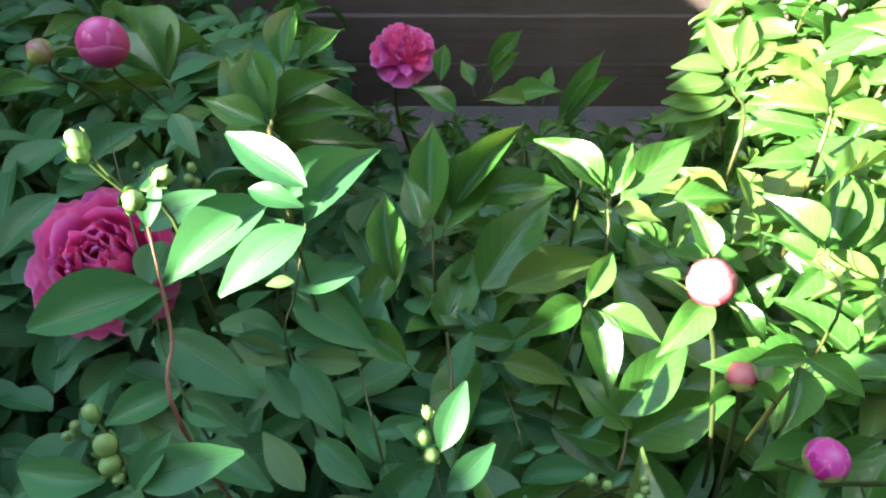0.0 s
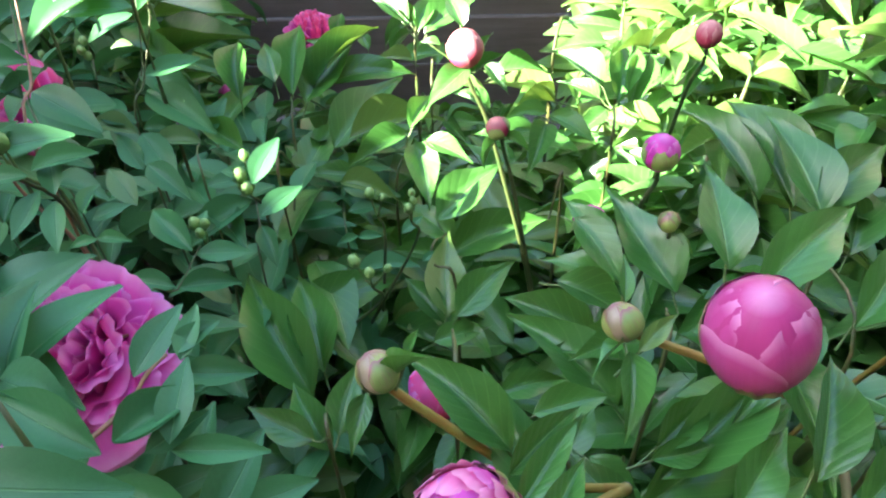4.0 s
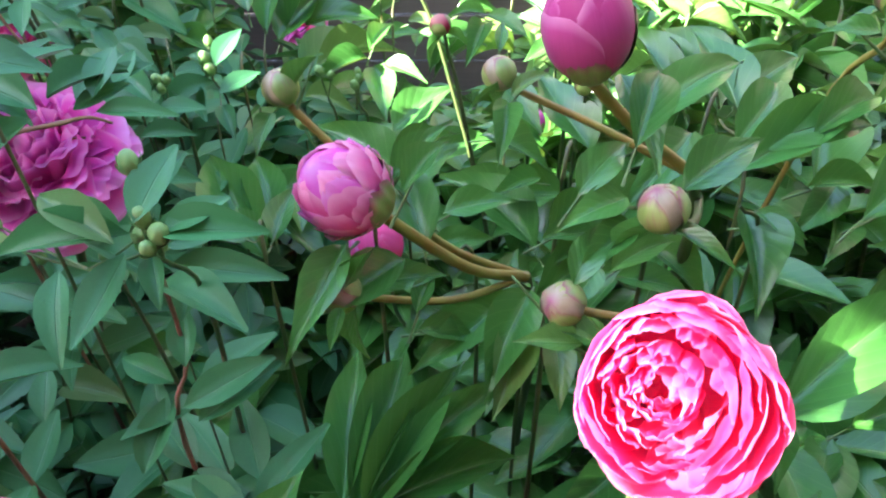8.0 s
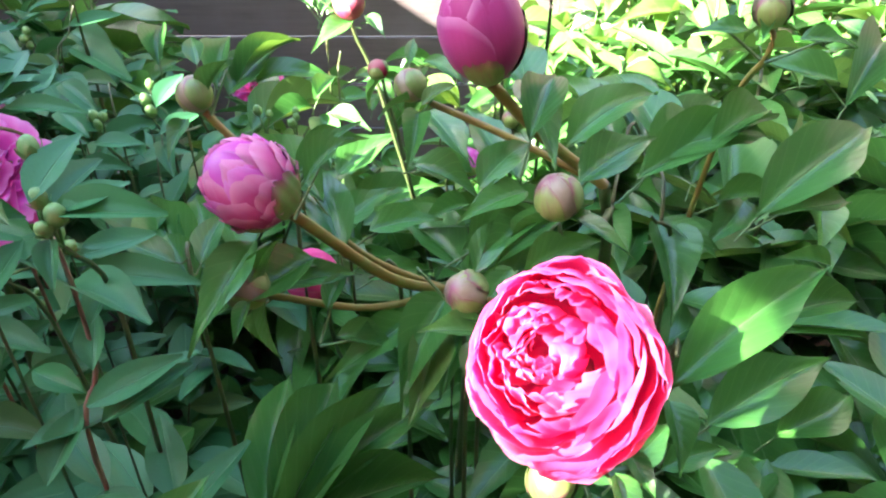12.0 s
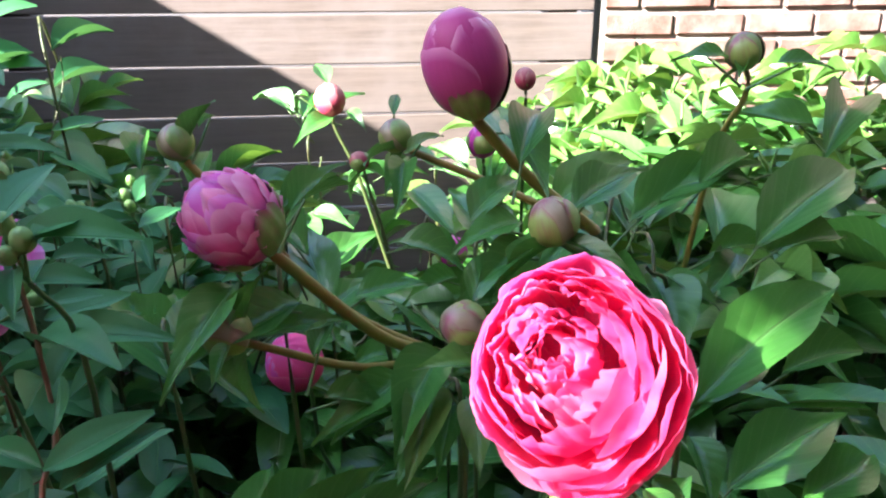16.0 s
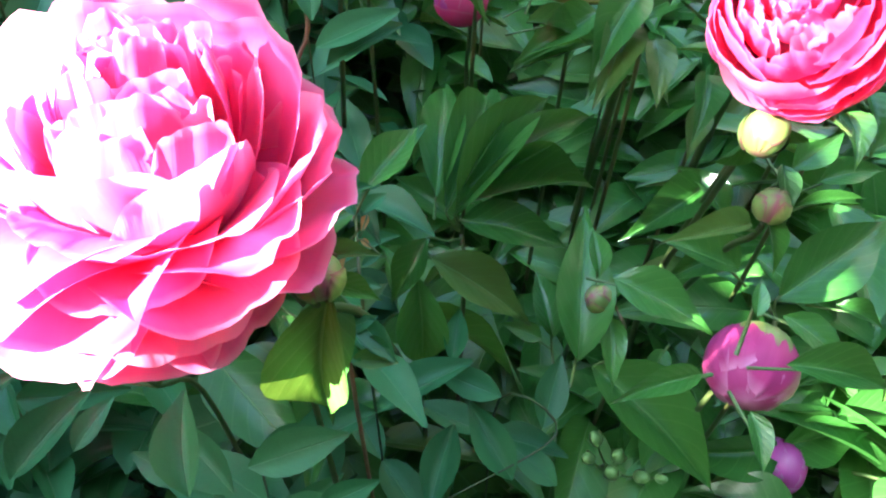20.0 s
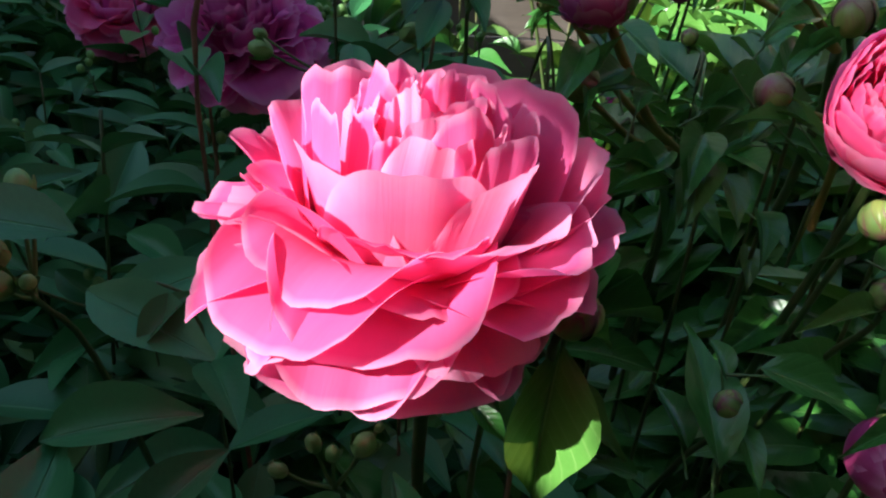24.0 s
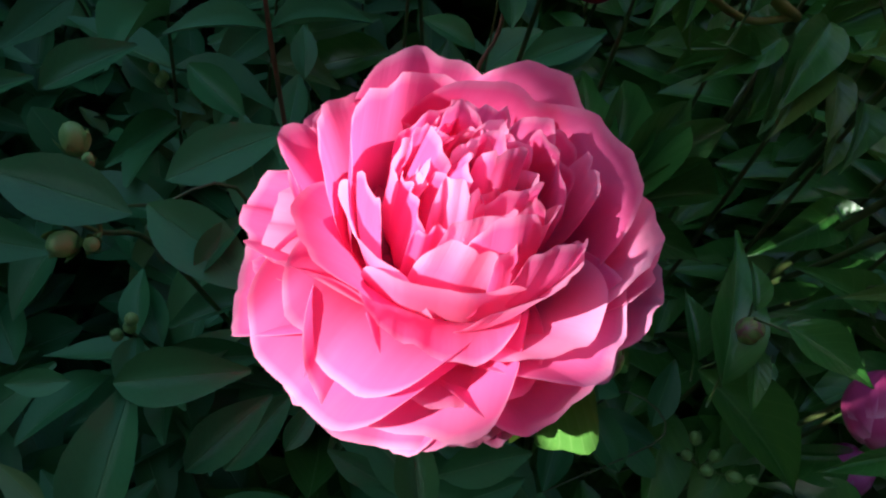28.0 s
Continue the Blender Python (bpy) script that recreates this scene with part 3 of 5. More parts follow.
bm = bmesh.new()
box(bm, 0, 0.215, 0, 0.03, 0, 0.065, 0.006)
brick_me = bpy.data.meshes.new("brick")
bm.to_mesh(brick_me)
bm.free()
rb = random.Random(4)
for row in range(15):
    x = BX0 + 0.004 - 0.112 * (row % 2)
    while x < 2.35:
        cut = max(0, BX0 + 0.004 - x)
        mesh_ob("brick", brick_me, wall_e, Matrix.Translation((x + cut, BY - 0.006 + rb.uniform(-0.004, 0.003), 0.42 + row * 0.077)) @ Matrix.Rotation(rb.uniform(-0.012, 0.012), 4, "Y") @ Matrix.Diagonal((1 - cut / 0.215, 1, 1, 1)), BRICK)
        x += 0.227

# unseen wall with pier, added to the side to shade bed from sun
bm = bmesh.new()
box(bm, -1.75, -1.6, -5.0, -1.115, -0.05, 1.793)
box(bm, -1.75, -1.6, -0.68, 1.62, -0.05, 1.793)
box(bm, -1.80, -1.6, -1.115, -0.68, -0.05, 3.1)
# boxes trim the sun gap so each bloom gets its share of shade
box(bm, -1.615, -1.6, -1.165, -1.115, 1.915, 3.1)
box(bm, -1.615, -1.6, -1.262, -1.165, 2.130, 3.1)
box(bm, -1.615, -1.6, -1.262, -1.165, 1.932, 1.985)
# thin slats let about half the sun through onto the rose bloom
for i in range(9):
    box(bm, -1.608, -1.607, -1.262, -1.165, 1.985 + 0.0165 * i, 1.993 + 0.0165 * i)
box(bm, -1.615, -1.6, -1.42, -1.262, 1.845, 3.1)
wall_w = part("wall_west", bm, RENDER, None)
tagged(wall_w, "unseen wall added to shade the bed, its tall pier and slats shaped to the shadows", "wall", kind="structure")


# unseen walls added behind and beside to close the garden and cut skylight
bm = bmesh.new()
box(bm, -1.75, 2.75, -2.4, -2.2, -0.05, 5.6)
wall_s = part("wall_south", bm, RENDER, None)
tagged(wall_s, "unseen wall added behind the bed to hold back skylight", "wall", kind="structure")
bm = bmesh.new()
box(bm, 2.6, 2.75, -2.2, 1.62, -0.05, 5.0)
wall_r = part("wall_east", bm, RENDER, None)
tagged(wall_r, "unseen wall added beside the bed to hold back skylight", "wall", kind="structure")


# ---- filling growth: peony shoots and low shrub shoots ----
# pale: smaller leaflets in the sunlit tone, light put into the colour
def filler_peony(seed, height=0.75, pale=False):
    r = random.Random(seed)
    th = thing("peony_shoot", (0, 0, 0), "leafy green peony shoot with glossy pointed leaflets", "peony", "peony shoots of the bed")
    lx, ly = r.uniform(-0.06, 0.06), r.uniform(-0.06, 0.06)
    bm = bmesh.new()
    spine = [Vector((0, 0, -0.02)), Vector((lx * 0.3, ly * 0.3, height * 0.5)), Vector((lx, ly, height * 0.93))]
    tube(bm, spine, 0.0045, 0.0028, 4, 6)
    pts = curve_points(spine, 10)
    az = r.uniform(0, 6)
    jobs, stalks = [], []
    for k, f in enumerate((0.62, 0.78, 0.9, 1.0)):
        az += 2.4 + r.uniform(-0.3, 0.3)
        p = pts[int(f * (len(pts) - 1))]
        d = Vector((math.cos(az), math.sin(az), 0))
        ln = r.uniform(0.05, 0.09) * (1.15 - 0.8 * (f > 0.95))
        q = p + d * ln + Vector((0, 0, ln * r.uniform(0.25, 0.7)))
        stalks.append([p, (p + q) / 2 + Vector((0, 0, 0.012)), q])
        side = Vector((-d.y, d.x, 0))
        tipz = r.uniform(-0.25, 0.3)
        for s, off, lnl in ((0, 0, 0.145), (0.7, 0, 0.125), (-0.7, 0, 0.125), (1.5, -0.35, 0.105), (-1.5, -0.35, 0.105)):
            b0 = q + d * off * ln
            dd = (d * math.cos(s) + side * math.sin(s) + Vector((0, 0, tipz + r.uniform(-0.2, 0.25)))).normalized()
            jobs.append((b0, b0 + dd * lnl * r.uniform(0.9, 1.25) * (0.72 if pale else 1), lnl * r.uniform(0.34, 0.44) * (0.72 if pale else 1), r.uniform(-40, 40)))
    part("stem", bm, STEM_G, th)
    for line in stalks:
        bm = bmesh.new()
        tube(bm, line, 0.0022, 0.0014, 3, 5)
        part("leaf_stalk", bm, STALK, th)
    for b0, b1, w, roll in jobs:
        blade(th, PB_SUNLIT if pale else PB, b0, b1, w, roll, name="leaflet")
    return th


def filler_shrub(seed, height=0.7, buds=True):
    r = random.Random(seed)
    th = thing("shrub_shoot", (0, 0, 0), "upright shrub shoot with paired blue-green oval leaves", "shrub", "shrub shoots of the bed")
    lx, ly = r.uniform(-0.08, 0.08), r.uniform(-0.08, 0.08)
    spine = [Vector((0, 0, -0.02)), Vector((lx * 0.35, ly * 0.35, height * 0.55)), Vector((lx, ly, height))]
    bm = bmesh.new()
    tube(bm, spine, 0.0024, 0.0011, 6, 6, 0.25)
    pts = curve_points(spine, 20)
    part("stem", bm, STEM_D, th)
    az = r.uniform(0, 6)
    z = height * 0.55
    while z < height - 0.004:
        i = min(range(len(pts)), key=lambda j: abs(pts[j].z - z))
        for sgn in (0, math.pi):
            d = Vector((math.cos(az + sgn), math.sin(az + sgn), r.uniform(-0.2, 0.45)))
            ln = r.uniform(0.068, 0.095) * (0.7 if z > height - 0.04 else 1)
            blade(th, HB, pts[i], pts[i] + d.normalized() * ln, ln * r.uniform(0.38, 0.46), r.uniform(-35, 35))
        az += math.pi / 2 + r.uniform(-0.2, 0.2)
        z += r.uniform(0.036, 0.052)
    if buds:
        for k in range(3):
            c = pts[-1] + Vector((r.uniform(-0.01, 0.01), r.uniform(-0.01, 0.01), 0.004 + 0.009 * k))
            mesh_ob("green_bud", BUD_CORE["hyp"], th, Matrix.Translation(c) @ Matrix.Diagonal((0.0048, 0.0048, 0.0058, 1)))
    return th


def canopy(x, y):
    """Height of the lower leaf tops over the bed."""
    h = 0.59
    h -= 0.11 * math.exp(-((x - 0.18) / 0.13) ** 2 - ((y + 0.15) / 0.16) ** 2)
    h -= 0.04 * math.exp(-((x + 0.12) / 0.16) ** 2 - ((y - 0.02) / 0.2) ** 2)
    h += 0.14 * min(1, max(0, (x - 0.34) / 0.15))
    h += 0.16 * min(1, max(0, (0.14 - x) / 0.12))
    h += 0.10 * min(1, max(0, (y - 0.1) / 0.2))
    if x > 0.45 and y > 0.4:
        h += 0.10 * min(1, (x - 0.45) / 0.2) * min(1, (y - 0.4) / 0.2)
    if x < -0.15 and y > 0.4:
        h += 0.16 * min(1, (-0.15 - x) / 0.1) * min(1, (y - 0.4) / 0.2)
    if x > 0.55 and y > 0.7:
        h += 0.19 * min(1, (x - 0.55) / 0.25) * min(1, (y - 0.7) / 0.2)
    if y > 0.65:
        h -= 0.24 * min(1, (y - 0.65) / 0.5)
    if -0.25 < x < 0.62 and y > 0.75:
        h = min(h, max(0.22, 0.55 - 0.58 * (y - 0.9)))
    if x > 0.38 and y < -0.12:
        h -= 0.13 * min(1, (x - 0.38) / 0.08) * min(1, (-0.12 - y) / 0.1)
    if y < -0.28:
        h -= 0.14 * min(1, (-0.28 - y) / 0.3)
    return h


rng = random.Random(11)
P_T = [filler_peony(i) for i in range(6)]
P_SUNLIT = [filler_peony(40 + i, 0.82, True) for i in range(3)]
P_F = [filler_peony(60 + i, 0.52) for i in range(3)]
SIZE = {t: k for ts, k in ((P_T, 0.78), (P_SUNLIT, 0.85), (P_F, 0.55)) for t in ts}
S_T = [filler_shrub(i, 0.7, i % 2 == 0) for i in range(6)]
used = set()
y = -0.66
while y < 1.5:
    x = -1.0 - 0.1 * y
    while x < 1.45:
        px, py = x + rng.uniform(-0.05, 0.05), y + rng.uniform(-0.05, 0.05)
        shrub = px < 0.02 + 0.12 * rng.uniform(-1, 1) and py < 0.6
        far = py > 0.75 or abs(px - 0.1) > 0.7
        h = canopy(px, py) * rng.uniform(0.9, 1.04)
        # sunny back right mostly gets shoots with sunlight in their leaf colour
        kinds = S_T if shrub else (P_SUNLIT if (px > 0.4 and py > 0.25 and rng.random() < 0.7) else (P_F if h < 0.56 else P_T))
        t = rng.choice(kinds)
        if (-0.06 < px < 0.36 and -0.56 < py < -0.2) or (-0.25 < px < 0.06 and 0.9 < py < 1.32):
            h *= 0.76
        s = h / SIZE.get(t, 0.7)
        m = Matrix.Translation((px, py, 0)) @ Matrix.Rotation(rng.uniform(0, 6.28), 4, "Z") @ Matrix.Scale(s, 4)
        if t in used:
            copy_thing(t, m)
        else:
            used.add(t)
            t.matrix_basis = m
        x += (0.13 if shrub else 0.152) * (1.22 if far else 1)
    y += 0.14

# taller shrub shoots beside the large bloom
for k, (px, py, h) in enumerate(((-0.17, -0.03, 0.83), (-0.25, 0.03, 0.84), (-0.32, 0.10, 0.87), (-0.21, -0.12, 0.78), (-0.13, -0.10, 0.74), (-0.38, 0.20, 0.86))):
    copy_thing(S_T[k], Matrix.Translation((px, py, 0)) @ Matrix.Rotation(1.3 * k, 4, "Z") @ Matrix.Scale(h / 0.7, 4))

# ---- the dim undergrowth below the leaf tops ----
def undergrowth(name, label, mat, n, seed, x0, x1, y0, y1, top, ratio, size):
    r = random.Random(seed)
    verts, faces, uvs = [], [], []
    rows = 9
    shape = [(j / rows, 0.012 + 0.47 * math.sin(math.pi * (j / rows) ** 0.8) ** 0.85 if 0 < j < rows else 0.015) for j in range(rows + 1)]
    for _ in range(n):
        x, y = r.uniform(x0, x1), r.uniform(y0, y1)
        z = r.uniform(0.15, 1) ** 0.7 * (canopy(x, y) - top)
        a, tilt, ln = r.uniform(0, 6.28), r.uniform(-0.9, 0.5), size * r.uniform(0.7, 1.15)
        m = Matrix.Translation((x, y, z)) @ Matrix.Rotation(a, 4, "Z") @ Matrix.Rotation(tilt, 4, "X") @ Matrix.Rotation(r.uniform(-0.5, 0.5), 4, "Y")
        k = len(verts)
        bow, ph = r.uniform(-0.16, 0.16), r.uniform(0, 6)
        for v, w in shape:
            for u in (-1, -0.55, 0, 0.55, 1):
                verts.append(m @ Vector((u * w * ratio * ln + bow * v * v * ln, v * ln, (0.22 * abs(u) ** 1.4 * w - 0.17 * v * v + 0.012 * u * math.sin(7 * v + ph)) * ln)))
                uvs.append((u * 0.5 + 0.5, v))
        for j in range(rows):
            for i in range(4):
                q = k + j * 5 + i
                faces.append((q, q + 1, q + 6, q + 5))
    me = bpy.data.meshes.new(name)
    me.from_pydata(verts, [], faces)
    lay = me.uv_layers.new(name="UVMap")
    for k in me.loops:
        lay.data[k.index].uv = uvs[k.vertex_index]
    for p in me.polygons:
        p.use_smooth = True
    me.materials.append(mat)
    return tagged(new(name, me), label, "foliage", kind="stuff")


undergrowth("peony_undergrowth", "dense shaded peony leaves low in the bed", PEONY, 5600, 5, -0.05, 1.5, -0.85, 1.5, 0.16, 0.42, 0.13)
undergrowth("peony_undergrowth", "close shaded peony leaves between the flower stems", PEONY, 1500, 15, 0.12, 0.62, -0.28, 0.45, 0.135, 0.42, 0.125)
undergrowth("shrub_undergrowth", "dense shaded shrub leaves low in the bed", HYPER, 5200, 6, -1.1, 0.12, -0.85, 1.5, 0.16, 0.52, 0.085)

# ---- leafy sprigs that stand out ----
SPRIG = {
    "P": ("peony_shoot", PB, STEM_G, "glossy green peony shoot with large pointed leaflets", "peony", 0.0022),
    "H": ("shrub_shoot", HB, STEM_D, "shrub shoot with paired smooth oval blue-green leaves", "shrub", 0.0011),
    "R": ("shrub_shoot", HB, STEM_B, "red-stemmed shrub shoot with paired oval blue-green leaves", "shrub", 0.0016),
    "D": ("dry_shoot", DB, STEM_B, "small withered shoot with curled orange-brown leaves", "dry shoot", 0.0016),
    "F": ("broad_leaf_shoot", FB, STEM_G, "sunlit shoot with blunt pale green leaves", "shrub", 0.003),
}


def sprig(kind, line, leaves):
    """A leafy shoot: its stem runs down the line and on to the ground, a short stalk leads to each leaf (base, tip, width)."""
    name, blades, mat, label, cat, rad = SPRIG[kind]
    end = Vector(line[-1])
    foot = Vector((end.x + 0.02, end.y + 0.05, 0))
    th = thing(name, foot, label, cat, "leafy shoots of the bed")
    bm = bmesh.new()
    line = line[:1] if kind in "HR" and (Vector(line[0]) - end).length < 0.06 else line
    pts = [Vector(p) - foot for p in line] + [Vector((-0.01, -0.03, end.z * 0.55)), Vector((0, 0, -0.02))]
    tube(bm, pts, rad * 0.6, rad * 1.3, 5, 6, 0.2 if kind in "HR" else 0.0)
    part("stem", bm, mat, th)
    near = curve_points(pts, 8)
    for bx, by, bz, tx, ty, tz, w in leaves:
        b, t = Vector((bx, by, bz)) - foot, Vector((tx, ty, tz)) - foot
        q = min(near[:8 * len(line)], key=lambda p: (p - b).length)
        d = (q - b).length
        if d < 0.004 or kind in "HR":
            continue
        back = (b - t).normalized() * 0.012
        run = [q, (q + b) / 2 + Vector((0, 0, -0.003)), b, b - back]
        if d > 0.03:
            run = [b + back + Vector((0, 0.006, -0.016)), b - back]
        bm = bmesh.new()
        tube(bm, run, rad * 0.5, rad * 0.32, 4, 5)
        part("leaf_stalk", bm, STALK, th)
    for bx, by, bz, tx, ty, tz, w in leaves:
        w = min(w, (0.43 if kind == "P" else 0.45) * (Vector((bx, by, bz)) - Vector((tx, ty, tz))).length)
        blade(th, blades, (bx, by, bz), (tx, ty, tz), w, 0, (0, -0.42, 0.9), "leaf" if kind != "P" else "leaflet")
    if kind in "HR":
        r = random.Random(len(leaves) + int(end.x * 1000))
        low = sorted((p for p in near if 0.42 < p.z < end.z - 0.02), key=lambda p: -p.z)
        az = r.uniform(0, 6)
        for q in low[::2][:7]:
            for sgn in (0, math.pi):
                d = Vector((math.cos(az + sgn), math.sin(az + sgn), r.uniform(-0.1, 0.35))).normalized() * r.uniform(0.06, 0.08)
                blade(th, blades, q + foot, q + foot + d, d.length * r.uniform(0.36, 0.44))
            az += math.pi / 2 + r.uniform(-0.3, 0.3)
    return th


def green_buds(th, balls):
    """A loose cluster of round green flower buds on short stalks at the top of a shrub shoot."""
    o = th.location
    hub = Vector((sum(b[0] for b in balls), sum(b[1] for b in balls), sum(b[2] for b in balls))) / len(balls) + Vector((0, 0.006, -0.03)) - o
    for k, (x, y, z, r) in enumerate(balls):
        r *= 0.85
        c = Vector((x, y, z)) - o
        up = (c - hub).normalized()
        bud = mesh_ob("green_bud", BUD_CORE["hyp"], th, Matrix.Translation(c) @ frame_of(up) @ Matrix.Diagonal((r * 0.9, r * 0.9, r * 1.25, 1)))
        for i in range(5):
            mesh_ob("sepal", HSEP[i % 2], bud, Matrix.Rotation(i * 1.2566, 4, "Z"))
        bm = bmesh.new()
        tube(bm, [hub, (hub + c) / 2 + Vector((0, 0, -0.002)), c - up * r * 0.8], 0.0011, 0.0008, 3, 5)
        part("bud_stalk", bm, STALK, th)
    bm = bmesh.new()
    tube(bm, [hub, hub + Vector((0.004, 0.03, -0.05)), Vector((hub.x * 0.7, hub.y * 0.7 + 0.03, max(0.05, hub.z - 0.2)))], 0.0013, 0.002, 4, 5)
    part("stem", bm, STEM_D, th)


HSEP = [shell(80 + i, 0.62, 0.05, 1.75 + 0.3 * i, 0.16, HYPBUD, 1.8, 0, 0.22) for i in range(2)]

# SPRIGS
sp_ha = sprig('H', [(-0.106, 0.387, 0.938), (-0.108, 0.382, 0.903), (-0.121, 0.356, 0.850), (-0.130, 0.327, 0.794)], [
    (-0.077, 0.291, 1.029, -0.127, 0.323, 1.044, 0.025),
    (-0.097, 0.342, 0.947, -0.047, 0.397, 0.973, 0.031),
    (-0.083, 0.292, 0.995, -0.133, 0.255, 0.978, 0.032),
    (-0.127, 0.368, 0.943, -0.200, 0.313, 0.917, 0.043),
    (-0.131, 0.378, 0.826, -0.055, 0.333, 0.805, 0.042),
    (-0.118, 0.355, 0.857, -0.064, 0.372, 0.865, 0.027),
    (-0.122, 0.315, 0.813, -0.080, 0.261, 0.788, 0.037),
    (-0.126, 0.314, 0.814, -0.176, 0.331, 0.822, 0.035),
    (-0.112, 0.295, 1.024, -0.080, 0.286, 1.020, 0.017),
    (-0.109, 0.326, 0.902, -0.130, 0.324, 0.901, 0.027),
])
sp_hb = sprig('R', [(-0.209, 0.344, 0.942), (-0.199, 0.310, 0.908), (-0.194, 0.288, 0.884), (-0.187, 0.241, 0.838)], [
    (-0.202, 0.297, 0.871, -0.133, 0.259, 0.853, 0.040),
    (-0.215, 0.334, 0.883, -0.319, 0.308, 0.871, 0.048),
    (-0.345, 0.458, 0.864, -0.397, 0.405, 0.840, 0.041),
    (-0.215, 0.341, 0.866, -0.250, 0.315, 0.853, 0.031),
    (-0.196, 0.276, 0.835, -0.255, 0.253, 0.824, 0.034),
    (-0.196, 0.273, 0.832, -0.145, 0.246, 0.819, 0.032),
    (-0.194, 0.319, 0.967, -0.194, 0.356, 0.985, 0.020),
    (-0.368, 0.542, 0.820, -0.314, 0.592, 0.843, 0.038),
    (-0.240, 0.506, 0.918, -0.214, 0.469, 0.901, 0.033),
    (-0.260, 0.537, 0.889, -0.287, 0.540, 0.890, 0.026),
])
sp_hc = sprig('H', [(-0.249, 0.236, 0.813), (-0.226, 0.212, 0.809), (-0.213, 0.195, 0.811)], [
    (-0.193, 0.184, 0.877, -0.127, 0.201, 0.885, 0.033),
    (-0.211, 0.186, 0.876, -0.272, 0.192, 0.879, 0.030),
    (-0.196, 0.183, 0.868, -0.220, 0.165, 0.859, 0.031),
    (-0.191, 0.179, 0.876, -0.174, 0.213, 0.892, 0.023),
])
sp_hd = sprig('H', [(-0.011, 0.272, 0.760), (-0.004, 0.242, 0.749), (0.003, 0.196, 0.725)], [
    (-0.002, 0.243, 0.799, 0.018, 0.291, 0.822, 0.037),
    (-0.006, 0.244, 0.779, -0.066, 0.204, 0.760, 0.040),
    (0.003, 0.222, 0.776, 0.041, 0.254, 0.791, 0.026),
    (0.003, 0.225, 0.762, 0.020, 0.187, 0.745, 0.033),
    (-0.003, 0.249, 0.797, -0.036, 0.263, 0.803, 0.024),
])
sp_hf = sprig('H', [(-0.043, 0.179, 0.778), (-0.055, 0.135, 0.767), (-0.065, 0.102, 0.768)], [
    (-0.035, 0.141, 0.805, -0.075, 0.180, 0.823, 0.032),
    (-0.034, 0.145, 0.798, 0.011, 0.148, 0.799, 0.025),
    (-0.048, 0.126, 0.778, 0.002, 0.130, 0.780, 0.026),
    (-0.051, 0.125, 0.779, -0.098, 0.132, 0.782, 0.026),
    (-0.067, 0.116, 0.763, -0.046, 0.104, 0.758, 0.021),
    (-0.033, 0.150, 0.810, -0.027, 0.175, 0.822, 0.019),
])
sp_he = sprig('R', [(-0.122, 0.090, 0.936), (-0.115, 0.094, 0.897), (-0.103, 0.100, 0.861), (-0.095, 0.102, 0.821), (-0.106, 0.101, 0.778)], [
    (-0.076, 0.049, 0.951, -0.040, 0.061, 0.957, 0.021),
    (-0.079, 0.049, 0.947, -0.109, 0.045, 0.945, 0.021),
    (-0.061, 0.037, 0.942, -0.070, 0.066, 0.956, 0.018),
    (-0.067, 0.044, 0.932, -0.060, 0.013, 0.918, 0.016),
    (-0.046, 0.030, 0.932, -0.040, 0.050, 0.941, 0.016),
    (-0.041, 0.029, 0.928, -0.021, 0.040, 0.933, 0.016),
    (-0.039, 0.023, 0.919, -0.019, 0.022, 0.918, 0.009),
    (-0.039, 0.023, 0.918, -0.056, 0.019, 0.916, 0.008),
    (-0.076, 0.048, 0.937, -0.085, 0.018, 0.923, 0.018),
])
sp_hg = sprig('H', [(-0.331, 0.549, 0.860), (-0.252, 0.375, 0.829), (-0.180, 0.250, 0.850)], [
    (-0.223, 0.313, 0.852, -0.146, 0.280, 0.837, 0.044),
    (-0.227, 0.321, 0.850, -0.267, 0.358, 0.867, 0.040),
    (-0.185, 0.251, 0.849, -0.154, 0.241, 0.845, 0.031),
    (-0.232, 0.369, 0.912, -0.176, 0.397, 0.925, 0.045),
    (-0.155, 0.199, 0.874, -0.200, 0.187, 0.869, 0.032),
    (-0.350, 0.551, 0.801, -0.410, 0.560, 0.805, 0.066),
])
sp_hh = sprig('H', [(-0.133, 0.432, 0.919), (-0.134, 0.395, 0.847), (-0.144, 0.371, 0.789)], [
    (-0.108, 0.347, 0.930, -0.181, 0.343, 0.928, 0.037),
    (-0.129, 0.411, 0.900, -0.075, 0.459, 0.922, 0.045),
    (-0.124, 0.382, 0.909, -0.163, 0.354, 0.897, 0.033),
    (-0.142, 0.410, 0.835, -0.076, 0.365, 0.813, 0.046),
    (-0.093, 0.241, 0.825, -0.051, 0.209, 0.810, 0.034),
    (-0.113, 0.271, 0.799, -0.142, 0.308, 0.816, 0.034),
    (-0.127, 0.324, 0.820, -0.169, 0.333, 0.825, 0.035),
    (-0.134, 0.348, 0.799, -0.088, 0.342, 0.796, 0.033),
    (-0.101, 0.211, 0.801, -0.136, 0.249, 0.819, 0.031),
])
sp_hi = sprig('H', [(-0.093, 0.434, 0.802), (-0.075, 0.339, 0.791), (-0.050, 0.252, 0.788)], [
    (-0.079, 0.347, 0.781, -0.055, 0.398, 0.805, 0.036),
    (-0.076, 0.342, 0.789, -0.098, 0.410, 0.821, 0.031),
    (-0.068, 0.323, 0.796, -0.123, 0.329, 0.799, 0.030),
    (-0.055, 0.269, 0.779, -0.014, 0.279, 0.784, 0.028),
])
